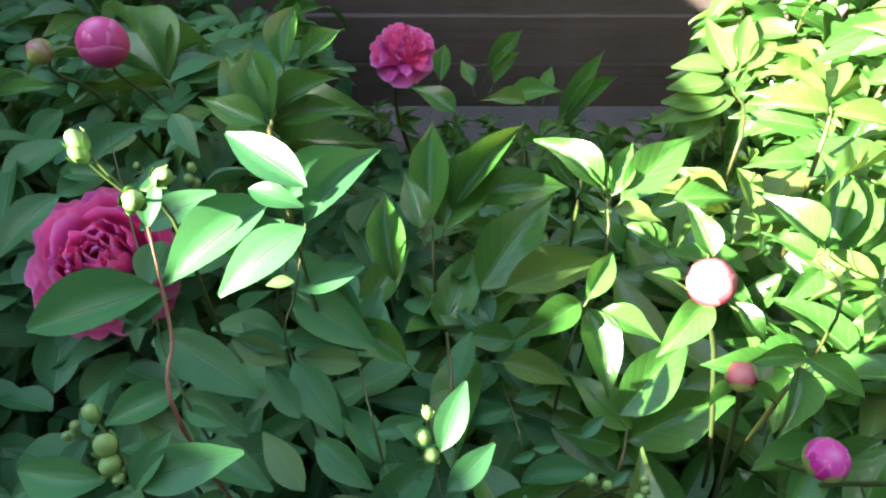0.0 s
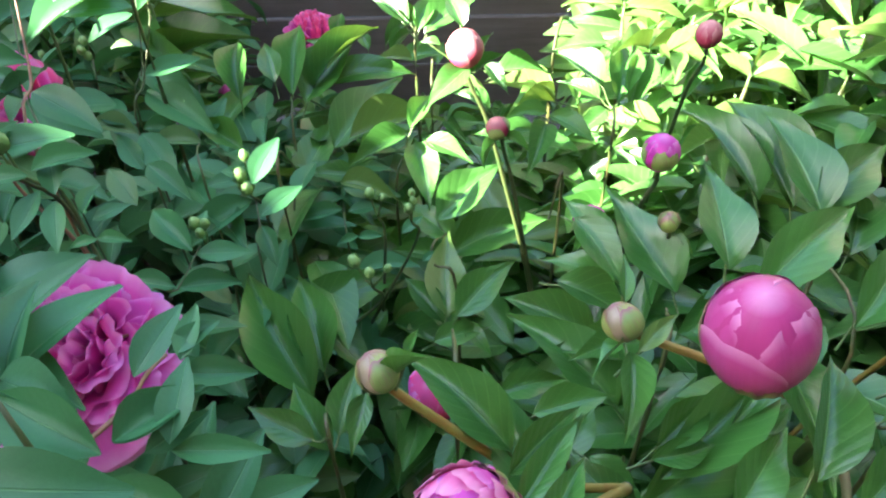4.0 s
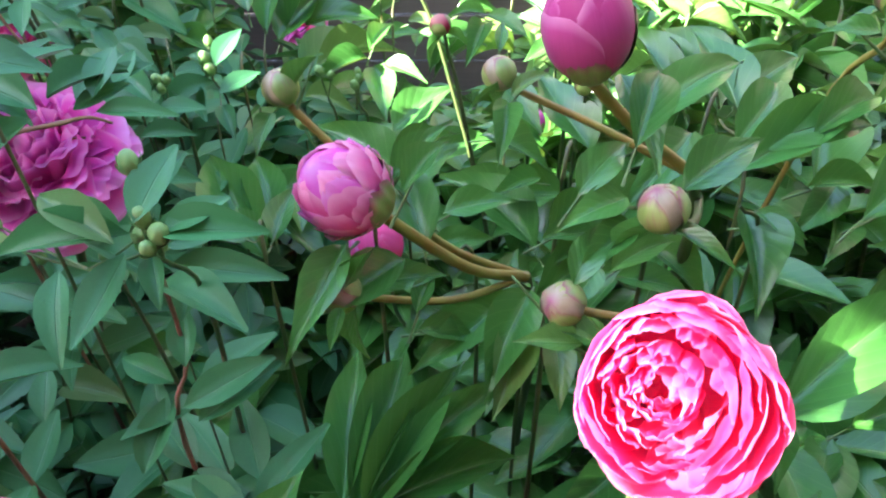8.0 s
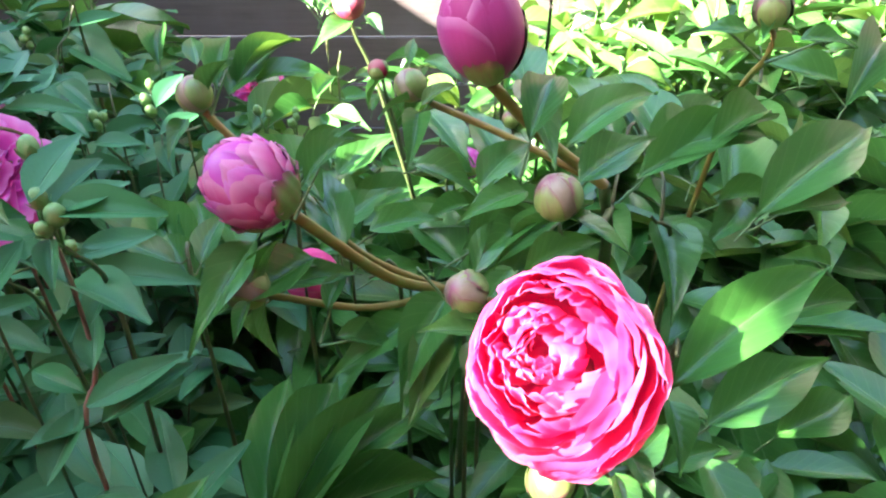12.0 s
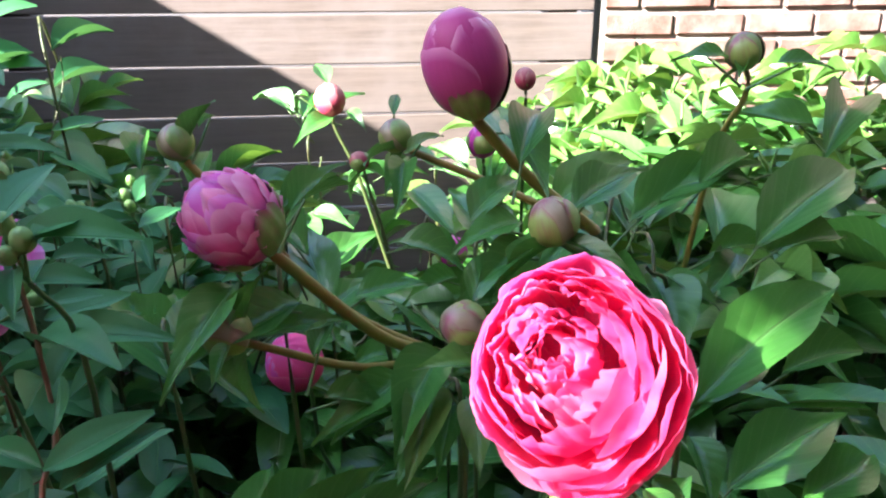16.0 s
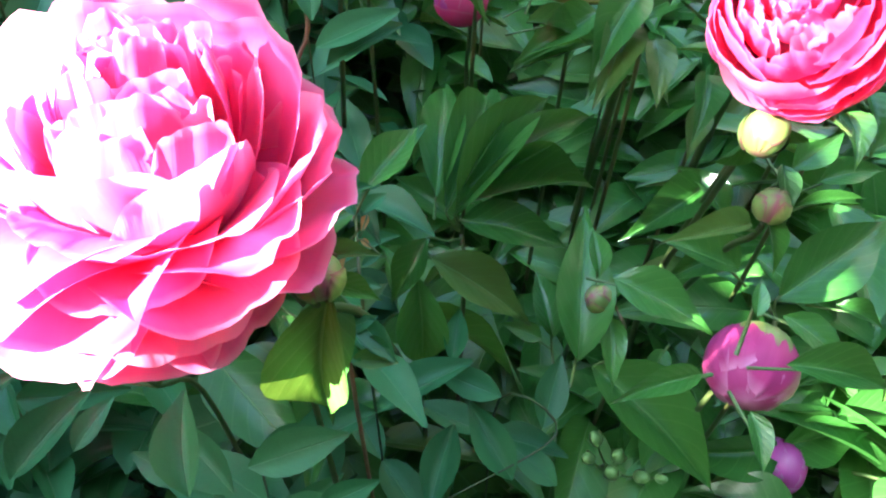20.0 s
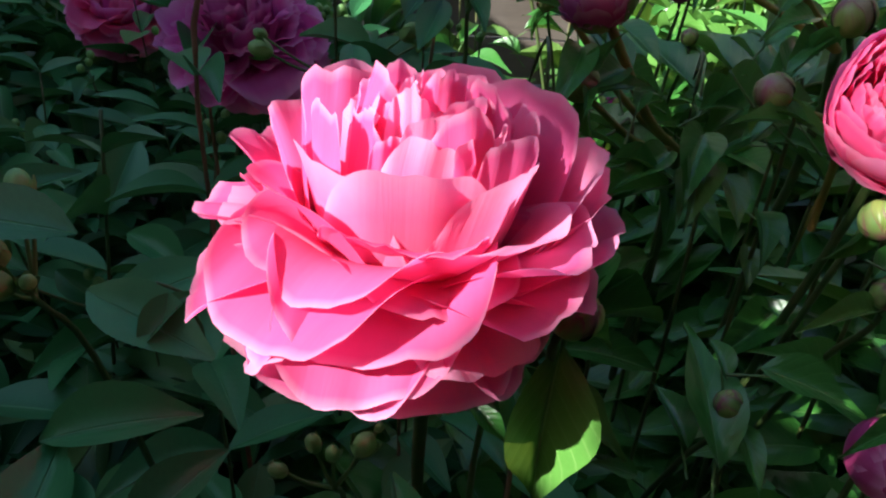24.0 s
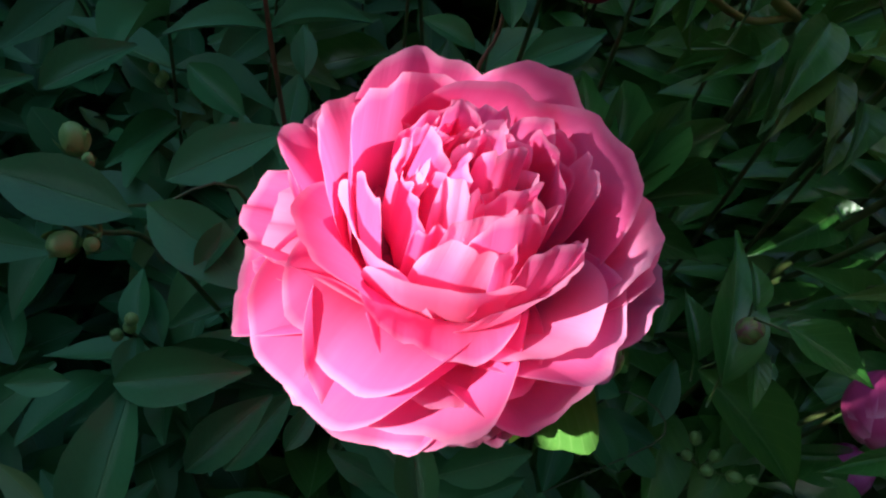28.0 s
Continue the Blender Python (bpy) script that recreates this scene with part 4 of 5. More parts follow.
sp_hj = sprig('H', [(0.049, 0.477, 0.644), (0.062, 0.387, 0.660), (0.074, 0.298, 0.677)], [
    (0.055, 0.435, 0.647, -0.003, 0.471, 0.664, 0.039),
    (0.062, 0.401, 0.677, 0.132, 0.391, 0.672, 0.039),
    (0.066, 0.341, 0.690, 0.018, 0.332, 0.686, 0.033),
    (0.071, 0.359, 0.673, 0.109, 0.367, 0.677, 0.031),
    (0.086, 0.297, 0.686, 0.063, 0.289, 0.682, 0.032),
    (0.085, 0.306, 0.677, 0.113, 0.308, 0.678, 0.032),
    (0.134, 0.321, 0.669, 0.159, 0.339, 0.678, 0.040),
    (0.157, 0.275, 0.665, 0.175, 0.286, 0.671, 0.032),
])
sp_hk = sprig('R', [(0.069, -0.168, 0.874), (0.067, -0.160, 0.833), (0.067, -0.164, 0.779), (0.056, -0.174, 0.714)], [
    (0.075, -0.198, 0.902, 0.013, -0.206, 0.899, 0.022),
    (0.088, -0.202, 0.906, 0.140, -0.201, 0.907, 0.021),
    (0.070, -0.197, 0.890, 0.056, -0.241, 0.870, 0.019),
    (0.083, -0.206, 0.914, 0.095, -0.167, 0.933, 0.020),
    (0.085, -0.203, 0.893, 0.092, -0.227, 0.882, 0.012),
    (0.094, -0.205, 0.908, 0.121, -0.187, 0.917, 0.015),
    (0.072, -0.208, 0.904, 0.030, -0.182, 0.916, 0.019),
    (0.073, -0.178, 0.792, 0.065, -0.142, 0.809, 0.020),
    (0.080, -0.208, 0.792, 0.127, -0.183, 0.804, 0.022),
    (0.049, -0.185, 0.738, 0.037, -0.148, 0.755, 0.028),
    (0.055, -0.161, 0.760, 0.018, -0.145, 0.768, 0.031),
    (0.017, -0.168, 0.856, 0.027, -0.215, 0.834, 0.019),
    (0.071, -0.162, 0.812, 0.077, -0.131, 0.826, 0.018),
    (0.043, -0.207, 0.731, 0.053, -0.160, 0.753, 0.022),
])
sp_hl = sprig('H', [(-0.137, 0.028, 0.875), (-0.063, -0.067, 0.905), (-0.001, -0.144, 0.955)], [
    (-0.050, -0.095, 0.907, -0.051, -0.028, 0.938, 0.032),
    (-0.007, -0.176, 0.979, 0.054, -0.179, 0.978, 0.032),
    (-0.161, 0.161, 0.881, -0.188, 0.152, 0.877, 0.029),
])
sp_hm = sprig('R', [(-0.031, 0.029, 0.833), (-0.065, 0.015, 0.835), (-0.115, 0.003, 0.840)], [
    (0.047, -0.135, 0.933, 0.088, -0.136, 0.932, 0.013),
    (0.024, -0.134, 0.940, 0.059, -0.115, 0.949, 0.022),
    (0.049, -0.138, 0.942, 0.051, -0.104, 0.958, 0.016),
    (0.019, -0.137, 0.935, -0.034, -0.112, 0.947, 0.028),
    (0.009, -0.127, 0.925, -0.013, -0.157, 0.911, 0.021),
    (0.037, -0.137, 0.935, 0.062, -0.122, 0.942, 0.013),
])
sp_hn = sprig('R', [(0.003, -0.030, 0.873), (0.005, -0.060, 0.892), (0.006, -0.094, 0.906), (-0.020, -0.145, 0.915), (-0.080, -0.160, 0.860)], [
    (0.009, -0.078, 0.912, 0.027, -0.042, 0.929, 0.026),
    (0.025, -0.135, 0.940, 0.059, -0.114, 0.950, 0.019),
    (-0.015, 0.014, 0.802, 0.037, 0.014, 0.802, 0.026),
    (0.032, -0.072, 0.917, 0.037, -0.045, 0.929, 0.019),
    (0.025, -0.068, 0.918, 0.049, -0.052, 0.925, 0.016),
])
sp_ho = sprig('H', [(0.062, -0.157, 0.886), (0.069, -0.128, 0.906), (0.059, -0.158, 0.858)], [
    (0.030, -0.113, 0.840, -0.024, -0.097, 0.848, 0.030),
    (0.050, -0.141, 0.869, 0.071, -0.095, 0.890, 0.028),
    (0.046, -0.104, 0.824, 0.093, -0.090, 0.831, 0.024),
    (0.056, -0.127, 0.825, 0.129, -0.133, 0.822, 0.024),
    (0.025, -0.074, 0.828, 0.026, -0.041, 0.843, 0.021),
    (0.062, -0.129, 0.845, 0.089, -0.123, 0.848, 0.018),
])
sp_hp = sprig('H', [(-0.108, -0.348, 0.783), (-0.097, -0.321, 0.756), (-0.055, -0.295, 0.729)], [
    (-0.092, -0.335, 0.775, -0.030, -0.365, 0.760, 0.033),
    (-0.071, -0.379, 0.827, -0.131, -0.370, 0.831, 0.027),
    (-0.062, -0.363, 0.762, -0.044, -0.331, 0.777, 0.013),
    (-0.114, -0.276, 0.720, -0.051, -0.234, 0.739, 0.047),
    (-0.077, -0.422, 0.767, -0.024, -0.410, 0.772, 0.027),
    (-0.072, -0.480, 0.745, -0.070, -0.421, 0.772, 0.032),
    (-0.091, -0.469, 0.746, -0.114, -0.456, 0.752, 0.019),
    (-0.116, -0.405, 0.719, -0.147, -0.410, 0.716, 0.014),
    (-0.167, -0.408, 0.698, -0.188, -0.349, 0.726, 0.040),
    (-0.246, -0.318, 0.695, -0.171, -0.319, 0.695, 0.052),
    (-0.044, -0.446, 0.742, -0.015, -0.413, 0.757, 0.024),
    (0.062, -0.420, 0.666, 0.022, -0.390, 0.680, 0.029),
    (0.068, -0.409, 0.673, 0.117, -0.392, 0.681, 0.027),
    (0.040, -0.415, 0.666, 0.007, -0.404, 0.672, 0.023),
    (-0.086, -0.209, 0.713, -0.132, -0.179, 0.728, 0.034),
    (-0.067, -0.123, 0.678, -0.077, -0.082, 0.698, 0.030),
    (-0.217, -0.305, 0.774, -0.170, -0.275, 0.788, 0.033),
    (-0.161, -0.284, 0.787, -0.122, -0.253, 0.801, 0.031),
])
sp_hq = sprig('H', [(0.063, -0.384, 0.645), (0.069, -0.370, 0.654), (0.046, -0.404, 0.616)], [
    (0.059, -0.446, 0.720, 0.048, -0.406, 0.739, 0.024),
    (0.066, -0.386, 0.651, 0.111, -0.378, 0.655, 0.028),
    (-0.042, -0.424, 0.678, -0.015, -0.384, 0.697, 0.025),
    (0.094, -0.397, 0.600, 0.130, -0.381, 0.607, 0.033),
    (0.053, -0.414, 0.642, 0.012, -0.398, 0.650, 0.018),
    (-0.013, -0.413, 0.688, 0.000, -0.388, 0.699, 0.018),
])
sp_hr = sprig('H', [(0.162, -0.358, 0.517), (0.254, -0.306, 0.539), (0.212, -0.277, 0.538)], [
    (0.244, -0.301, 0.538, 0.258, -0.251, 0.562, 0.030),
    (0.211, -0.289, 0.560, 0.160, -0.273, 0.567, 0.028),
    (0.222, -0.334, 0.519, 0.189, -0.284, 0.543, 0.030),
    (0.259, -0.327, 0.499, 0.219, -0.298, 0.512, 0.028),
    (0.173, -0.273, 0.578, 0.177, -0.236, 0.595, 0.027),
    (0.086, -0.209, 0.781, 0.128, -0.177, 0.796, 0.021),
    (0.098, -0.173, 0.673, 0.078, -0.118, 0.698, 0.034),
    (0.119, -0.360, 0.738, 0.140, -0.379, 0.729, 0.013),
    (0.118, -0.378, 0.726, 0.141, -0.377, 0.726, 0.012),
])
sp_pa = sprig('P', [(-0.154, 0.507, 0.909), (-0.114, 0.365, 0.961)], [
    (-0.186, 0.584, 0.840, -0.242, 0.675, 0.882, 0.047),
    (-0.180, 0.587, 0.843, -0.212, 0.680, 0.886, 0.047),
    (-0.178, 0.599, 0.838, -0.096, 0.617, 0.846, 0.046),
    (-0.178, 0.669, 0.858, -0.171, 0.748, 0.895, 0.041),
    (-0.160, 0.678, 0.859, -0.113, 0.721, 0.879, 0.043),
    (-0.176, 0.602, 0.846, -0.112, 0.645, 0.866, 0.039),
    (-0.179, 0.566, 0.859, -0.251, 0.595, 0.873, 0.037),
])
sp_pb = sprig('P', [(-0.012, 0.552, 0.726), (-0.009, 0.506, 0.660)], [
    (0.001, 0.574, 0.699, 0.074, 0.692, 0.754, 0.068),
    (0.038, 0.613, 0.712, 0.157, 0.629, 0.720, 0.061),
    (-0.015, 0.574, 0.709, -0.013, 0.701, 0.768, 0.046),
    (-0.023, 0.510, 0.765, -0.042, 0.572, 0.794, 0.040),
    (0.011, 0.592, 0.713, 0.102, 0.700, 0.764, 0.037),
    (0.025, 0.590, 0.687, 0.079, 0.583, 0.684, 0.052),
    (-0.045, 0.417, 0.791, -0.058, 0.504, 0.831, 0.036),
    (-0.073, 0.407, 0.759, -0.030, 0.469, 0.788, 0.048),
])
sp_pc = sprig('P', [(0.004, 0.438, 0.678), (0.008, 0.308, 0.771)], [
    (0.043, 0.505, 0.667, 0.137, 0.617, 0.719, 0.076),
    (-0.001, 0.470, 0.631, 0.046, 0.574, 0.679, 0.076),
    (0.066, 0.481, 0.697, 0.194, 0.515, 0.713, 0.049),
    (0.004, 0.477, 0.625, 0.102, 0.524, 0.647, 0.047),
    (-0.049, 0.436, 0.590, 0.009, 0.489, 0.615, 0.040),
    (-0.032, 0.340, 0.774, -0.094, 0.377, 0.791, 0.033),
])
sp_pd = sprig('P', [(0.154, 0.465, 0.693), (0.128, 0.404, 0.675)], [
    (0.142, 0.444, 0.725, 0.070, 0.408, 0.709, 0.053),
    (0.152, 0.443, 0.714, 0.168, 0.357, 0.673, 0.059),
    (0.164, 0.437, 0.721, 0.223, 0.407, 0.707, 0.047),
    (0.207, 0.336, 0.868, 0.161, 0.295, 0.848, 0.033),
    (0.147, 0.437, 0.738, 0.179, 0.486, 0.761, 0.038),
    (0.077, 0.431, 0.672, 0.007, 0.438, 0.676, 0.036),
    (0.061, 0.393, 0.692, 0.132, 0.371, 0.682, 0.038),
])
sp_pe = sprig('P', [(0.178, 0.548, 0.774), (0.176, 0.503, 0.724)], [
    (0.149, 0.481, 0.850, 0.088, 0.531, 0.873, 0.036),
    (0.155, 0.483, 0.848, 0.134, 0.518, 0.864, 0.026),
    (0.159, 0.477, 0.846, 0.183, 0.527, 0.869, 0.032),
    (0.167, 0.472, 0.844, 0.247, 0.535, 0.873, 0.041),
    (0.197, 0.578, 0.729, 0.256, 0.563, 0.722, 0.034),
    (0.265, 0.582, 0.737, 0.344, 0.585, 0.738, 0.041),
    (0.202, 0.346, 0.906, 0.186, 0.389, 0.927, 0.030),
    (0.180, 0.338, 0.891, 0.159, 0.344, 0.893, 0.014),
    (0.223, 0.328, 0.875, 0.245, 0.298, 0.860, 0.018),
    (0.257, 0.538, 0.703, 0.207, 0.569, 0.718, 0.042),
])
sp_pf = sprig('P', [(0.187, 0.340, 0.650), (0.166, 0.286, 0.651)], [
    (0.194, 0.344, 0.615, 0.323, 0.386, 0.635, 0.075),
    (0.177, 0.347, 0.665, 0.263, 0.421, 0.699, 0.059),
    (0.200, 0.352, 0.626, 0.132, 0.411, 0.653, 0.052),
    (0.189, 0.342, 0.608, 0.118, 0.358, 0.615, 0.045),
])
sp_pg = sprig('P', [(0.413, 0.512, 0.720), (0.393, 0.417, 0.734)], [
    (0.429, 0.629, 0.755, 0.355, 0.625, 0.753, 0.044),
    (0.392, 0.486, 0.762, 0.334, 0.547, 0.790, 0.052),
    (0.427, 0.523, 0.718, 0.449, 0.636, 0.771, 0.049),
    (0.444, 0.521, 0.711, 0.491, 0.611, 0.754, 0.042),
    (0.446, 0.533, 0.699, 0.509, 0.515, 0.690, 0.049),
    (0.400, 0.480, 0.734, 0.353, 0.446, 0.718, 0.045),
    (0.480, 0.712, 0.737, 0.373, 0.734, 0.747, 0.063),
    (0.529, 0.643, 0.682, 0.605, 0.703, 0.710, 0.047),
    (0.389, 0.481, 0.750, 0.338, 0.510, 0.763, 0.039),
    (0.467, 0.511, 0.694, 0.515, 0.562, 0.718, 0.042),
])
sp_ph = sprig('P', [(0.305, 0.323, 0.682), (0.319, 0.340, 0.726)], [
    (0.286, 0.306, 0.832, 0.241, 0.303, 0.831, 0.022),
    (0.285, 0.306, 0.821, 0.261, 0.253, 0.796, 0.039),
    (0.288, 0.308, 0.829, 0.333, 0.278, 0.814, 0.029),
    (0.278, 0.319, 0.804, 0.212, 0.318, 0.804, 0.031),
])
sp_fa = sprig('F', [(0.460, 0.936, 0.643), (0.368, 0.682, 0.749)], [
    (0.554, 1.151, 0.531, 0.515, 1.256, 0.580, 0.060),
    (0.571, 1.159, 0.538, 0.599, 1.259, 0.585, 0.060),
    (0.543, 1.165, 0.522, 0.445, 1.175, 0.527, 0.054),
    (0.545, 1.152, 0.505, 0.433, 1.139, 0.499, 0.054),
    (0.545, 1.127, 0.483, 0.422, 1.120, 0.479, 0.060),
    (0.570, 1.133, 0.479, 0.399, 1.086, 0.457, 0.054),
    (0.584, 1.155, 0.529, 0.648, 1.226, 0.562, 0.054),
    (0.598, 1.154, 0.517, 0.668, 1.178, 0.528, 0.054),
    (0.526, 1.120, 0.461, 0.465, 1.051, 0.429, 0.054),
    (0.577, 1.108, 0.470, 0.656, 1.120, 0.476, 0.054),
])
sp_pi = sprig('P', [(0.164, 0.622, 0.781), (0.156, 0.586, 0.768)], [
    (0.240, 1.174, 0.391, 0.354, 1.341, 0.469, 0.042),
    (0.253, 1.177, 0.382, 0.379, 1.290, 0.435, 0.042),
    (0.090, 1.217, 0.483, 0.167, 1.317, 0.530, 0.040),
    (0.102, 1.204, 0.465, 0.161, 1.278, 0.500, 0.038),
    (0.207, 1.189, 0.449, 0.226, 1.251, 0.478, 0.038),
    (0.123, 1.111, 0.501, 0.232, 1.123, 0.507, 0.053),
    (0.057, 1.120, 0.519, 0.035, 1.177, 0.545, 0.047),
    (-0.004, 1.077, 0.558, 0.004, 1.154, 0.594, 0.034),
    (0.022, 0.963, 0.575, -0.058, 1.012, 0.598, 0.042),
    (0.153, 1.061, 0.522, 0.069, 1.071, 0.526, 0.045),
])
sp_pj = sprig('P', [(0.228, -0.053, 0.768), (0.252, -0.053, 0.756)], [
    (0.202, -0.090, 0.852, 0.141, -0.035, 0.878, 0.032),
    (0.193, -0.127, 0.889, 0.234, -0.096, 0.903, 0.017),
])
sp_pk = sprig('P', [(0.348, 0.072, 0.791), (0.323, 0.006, 0.804)], [
    (0.373, 0.111, 0.768, 0.328, 0.209, 0.814, 0.057),
    (0.324, 0.147, 0.791, 0.284, 0.194, 0.813, 0.038),
    (0.329, 0.134, 0.767, 0.261, 0.155, 0.777, 0.039),
    (0.320, 0.141, 0.686, 0.233, 0.182, 0.705, 0.055),
    (0.274, 0.022, 0.662, 0.306, 0.074, 0.686, 0.044),
    (0.303, -0.057, 0.798, 0.350, -0.025, 0.813, 0.029),
    (0.297, -0.065, 0.798, 0.342, -0.057, 0.801, 0.024),
    (0.318, 0.067, 0.767, 0.270, 0.051, 0.759, 0.030),
])
sp_pl = sprig('P', [(0.181, 0.108, 0.735), (0.175, -0.027, 0.826)], [
    (0.182, 0.210, 0.643, 0.188, 0.304, 0.687, 0.060),
    (0.189, 0.170, 0.685, 0.253, 0.225, 0.711, 0.045),
    (0.196, 0.178, 0.665, 0.224, 0.148, 0.651, 0.045),
    (0.179, 0.213, 0.632, 0.137, 0.264, 0.656, 0.054),
    (0.166, 0.161, 0.660, 0.225, 0.175, 0.666, 0.037),
])
sp_pm = sprig('P', [(0.079, 0.027, 0.745), (0.088, -0.024, 0.755)], [
    (0.052, 0.097, 0.661, -0.021, 0.217, 0.717, 0.060),
    (0.062, 0.115, 0.674, 0.032, 0.208, 0.718, 0.054),
    (0.086, -0.015, 0.743, 0.054, 0.034, 0.766, 0.042),
    (0.092, -0.011, 0.757, 0.108, 0.040, 0.781, 0.032),
    (0.077, -0.021, 0.766, 0.027, 0.003, 0.778, 0.035),
])
sp_pn = sprig('P', [(0.526, 0.200, 0.769), (0.455, 0.072, 0.816)], [
    (0.351, 0.013, 0.887, 0.355, 0.089, 0.922, 0.047),
    (0.568, 0.289, 0.718, 0.529, 0.434, 0.785, 0.085),
    (0.565, 0.235, 0.748, 0.539, 0.359, 0.806, 0.065),
    (0.597, 0.214, 0.712, 0.642, 0.296, 0.750, 0.055),
    (0.532, 0.298, 0.721, 0.463, 0.428, 0.782, 0.056),
    (0.631, 0.247, 0.730, 0.571, 0.268, 0.740, 0.045),
    (0.565, 0.247, 0.747, 0.666, 0.320, 0.781, 0.058),
])
sp_po = sprig('P', [(0.436, -0.060, 0.821), (0.461, -0.055, 0.768)], [
    (0.350, -0.154, 0.895, 0.404, -0.121, 0.910, 0.029),
    (0.429, -0.070, 0.874, 0.522, -0.048, 0.884, 0.042),
    (0.451, -0.038, 0.803, 0.445, -0.116, 0.767, 0.050),
    (0.455, -0.050, 0.810, 0.486, -0.081, 0.796, 0.027),
    (0.500, -0.029, 0.817, 0.559, -0.030, 0.817, 0.041),
    (0.458, 0.015, 0.826, 0.518, 0.083, 0.858, 0.040),
    (0.464, -0.069, 0.881, 0.524, -0.035, 0.897, 0.028),
    (0.528, -0.021, 0.812, 0.481, -0.061, 0.793, 0.036),
    (0.325, -0.090, 0.933, 0.337, -0.152, 0.904, 0.026),
    (0.294, -0.151, 0.891, 0.330, -0.116, 0.907, 0.034),
])
sp_pp = sprig('P', [(0.350, -0.093, 0.828), (0.362, -0.096, 0.802)], [
    (0.325, -0.157, 0.876, 0.290, -0.184, 0.863, 0.020),
    (0.322, -0.150, 0.888, 0.281, -0.167, 0.880, 0.020),
    (0.347, 0.086, 0.736, 0.259, 0.083, 0.735, 0.041),
    (0.316, 0.040, 0.708, 0.230, 0.120, 0.746, 0.049),
    (0.333, -0.115, 0.808, 0.382, -0.093, 0.819, 0.040),
    (0.346, -0.092, 0.784, 0.399, -0.105, 0.778, 0.034),
    (0.324, -0.118, 0.816, 0.295, -0.149, 0.801, 0.027),
    (0.266, -0.071, 0.911, 0.292, -0.052, 0.920, 0.011),
    (0.265, -0.065, 0.904, 0.256, -0.108, 0.884, 0.018),
    (0.259, -0.056, 0.932, 0.263, -0.030, 0.944, 0.008),
])
sp_pq = sprig('P', [(0.290, -0.084, 0.757), (0.297, -0.110, 0.731)], [
    (0.295, -0.202, 0.830, 0.258, -0.199, 0.831, 0.020),
    (0.282, -0.119, 0.796, 0.248, -0.184, 0.765, 0.033),
    (0.291, -0.062, 0.727, 0.207, -0.086, 0.716, 0.032),
    (0.176, -0.155, 0.830, 0.227, -0.147, 0.834, 0.025),
    (0.194, -0.149, 0.899, 0.229, -0.111, 0.917, 0.015),
    (0.169, -0.152, 0.861, 0.139, -0.214, 0.832, 0.023),
    (0.167, -0.182, 0.840, 0.161, -0.205, 0.829, 0.009),
    (0.125, -0.091, 0.910, 0.118, -0.119, 0.897, 0.012),
    (0.145, -0.088, 0.933, 0.152, -0.075, 0.939, 0.005),
    (0.309, -0.207, 0.830, 0.275, -0.192, 0.837, 0.019),
    (0.268, -0.184, 0.854, 0.264, -0.181, 0.855, 0.013),
])
sp_pr = sprig('P', [(0.422, -0.172, 0.782), (0.424, -0.161, 0.758)], [
    (0.380, -0.251, 0.832, 0.491, -0.188, 0.861, 0.035),
    (0.477, -0.138, 0.685, 0.597, -0.090, 0.708, 0.048),
    (0.388, -0.240, 0.826, 0.445, -0.212, 0.839, 0.026),
    (0.396, -0.222, 0.794, 0.394, -0.259, 0.776, 0.018),
    (0.355, -0.271, 0.810, 0.364, -0.294, 0.800, 0.015),
    (0.541, -0.082, 0.740, 0.624, -0.066, 0.747, 0.041),
    (0.540, -0.129, 0.660, 0.623, -0.096, 0.675, 0.054),
    (0.590, -0.060, 0.773, 0.551, -0.049, 0.778, 0.028),
    (0.455, -0.049, 0.799, 0.496, -0.064, 0.792, 0.027),
])
sp_ps = sprig('P', [(0.521, 0.182, 0.764), (0.488, 0.037, 0.772)], [
    (0.410, -0.087, 0.864, 0.533, -0.029, 0.891, 0.035),
    (0.394, 0.042, 0.835, 0.496, 0.110, 0.867, 0.042),
    (0.320, -0.154, 0.921, 0.344, -0.103, 0.945, 0.025),
    (0.472, -0.132, 0.860, 0.590, -0.055, 0.896, 0.043),
    (0.528, -0.001, 0.787, 0.572, 0.109, 0.838, 0.048),
    (0.492, -0.113, 0.849, 0.559, -0.100, 0.855, 0.027),
    (0.619, 0.025, 0.873, 0.703, 0.113, 0.915, 0.042),
    (0.568, -0.033, 0.911, 0.507, -0.009, 0.923, 0.030),
    (0.468, -0.132, 0.968, 0.500, -0.137, 0.966, 0.018),
    (0.441, -0.129, 0.971, 0.409, -0.126, 0.972, 0.013),
])
sp_pt = sprig('P', [(0.169, 0.232, 0.699), (0.193, 0.229, 0.664)], [
    (0.201, -0.166, 0.903, 0.226, -0.134, 0.918, 0.016),
    (0.213, -0.112, 0.826, 0.190, -0.034, 0.862, 0.031),
    (0.207, -0.167, 0.822, 0.219, -0.142, 0.834, 0.024),
    (0.260, -0.059, 0.726, 0.207, -0.087, 0.713, 0.026),
    (0.275, -0.130, 0.777, 0.253, -0.187, 0.750, 0.029),
    (0.222, 0.080, 0.680, 0.287, 0.090, 0.684, 0.035),
    (0.280, -0.010, 0.716, 0.317, -0.045, 0.700, 0.029),
    (0.289, -0.188, 0.859, 0.313, -0.152, 0.876, 0.019),
    (0.267, 0.115, 0.784, 0.332, 0.081, 0.768, 0.034),
    (0.284, 0.144, 0.828, 0.321, 0.084, 0.800, 0.034),
])
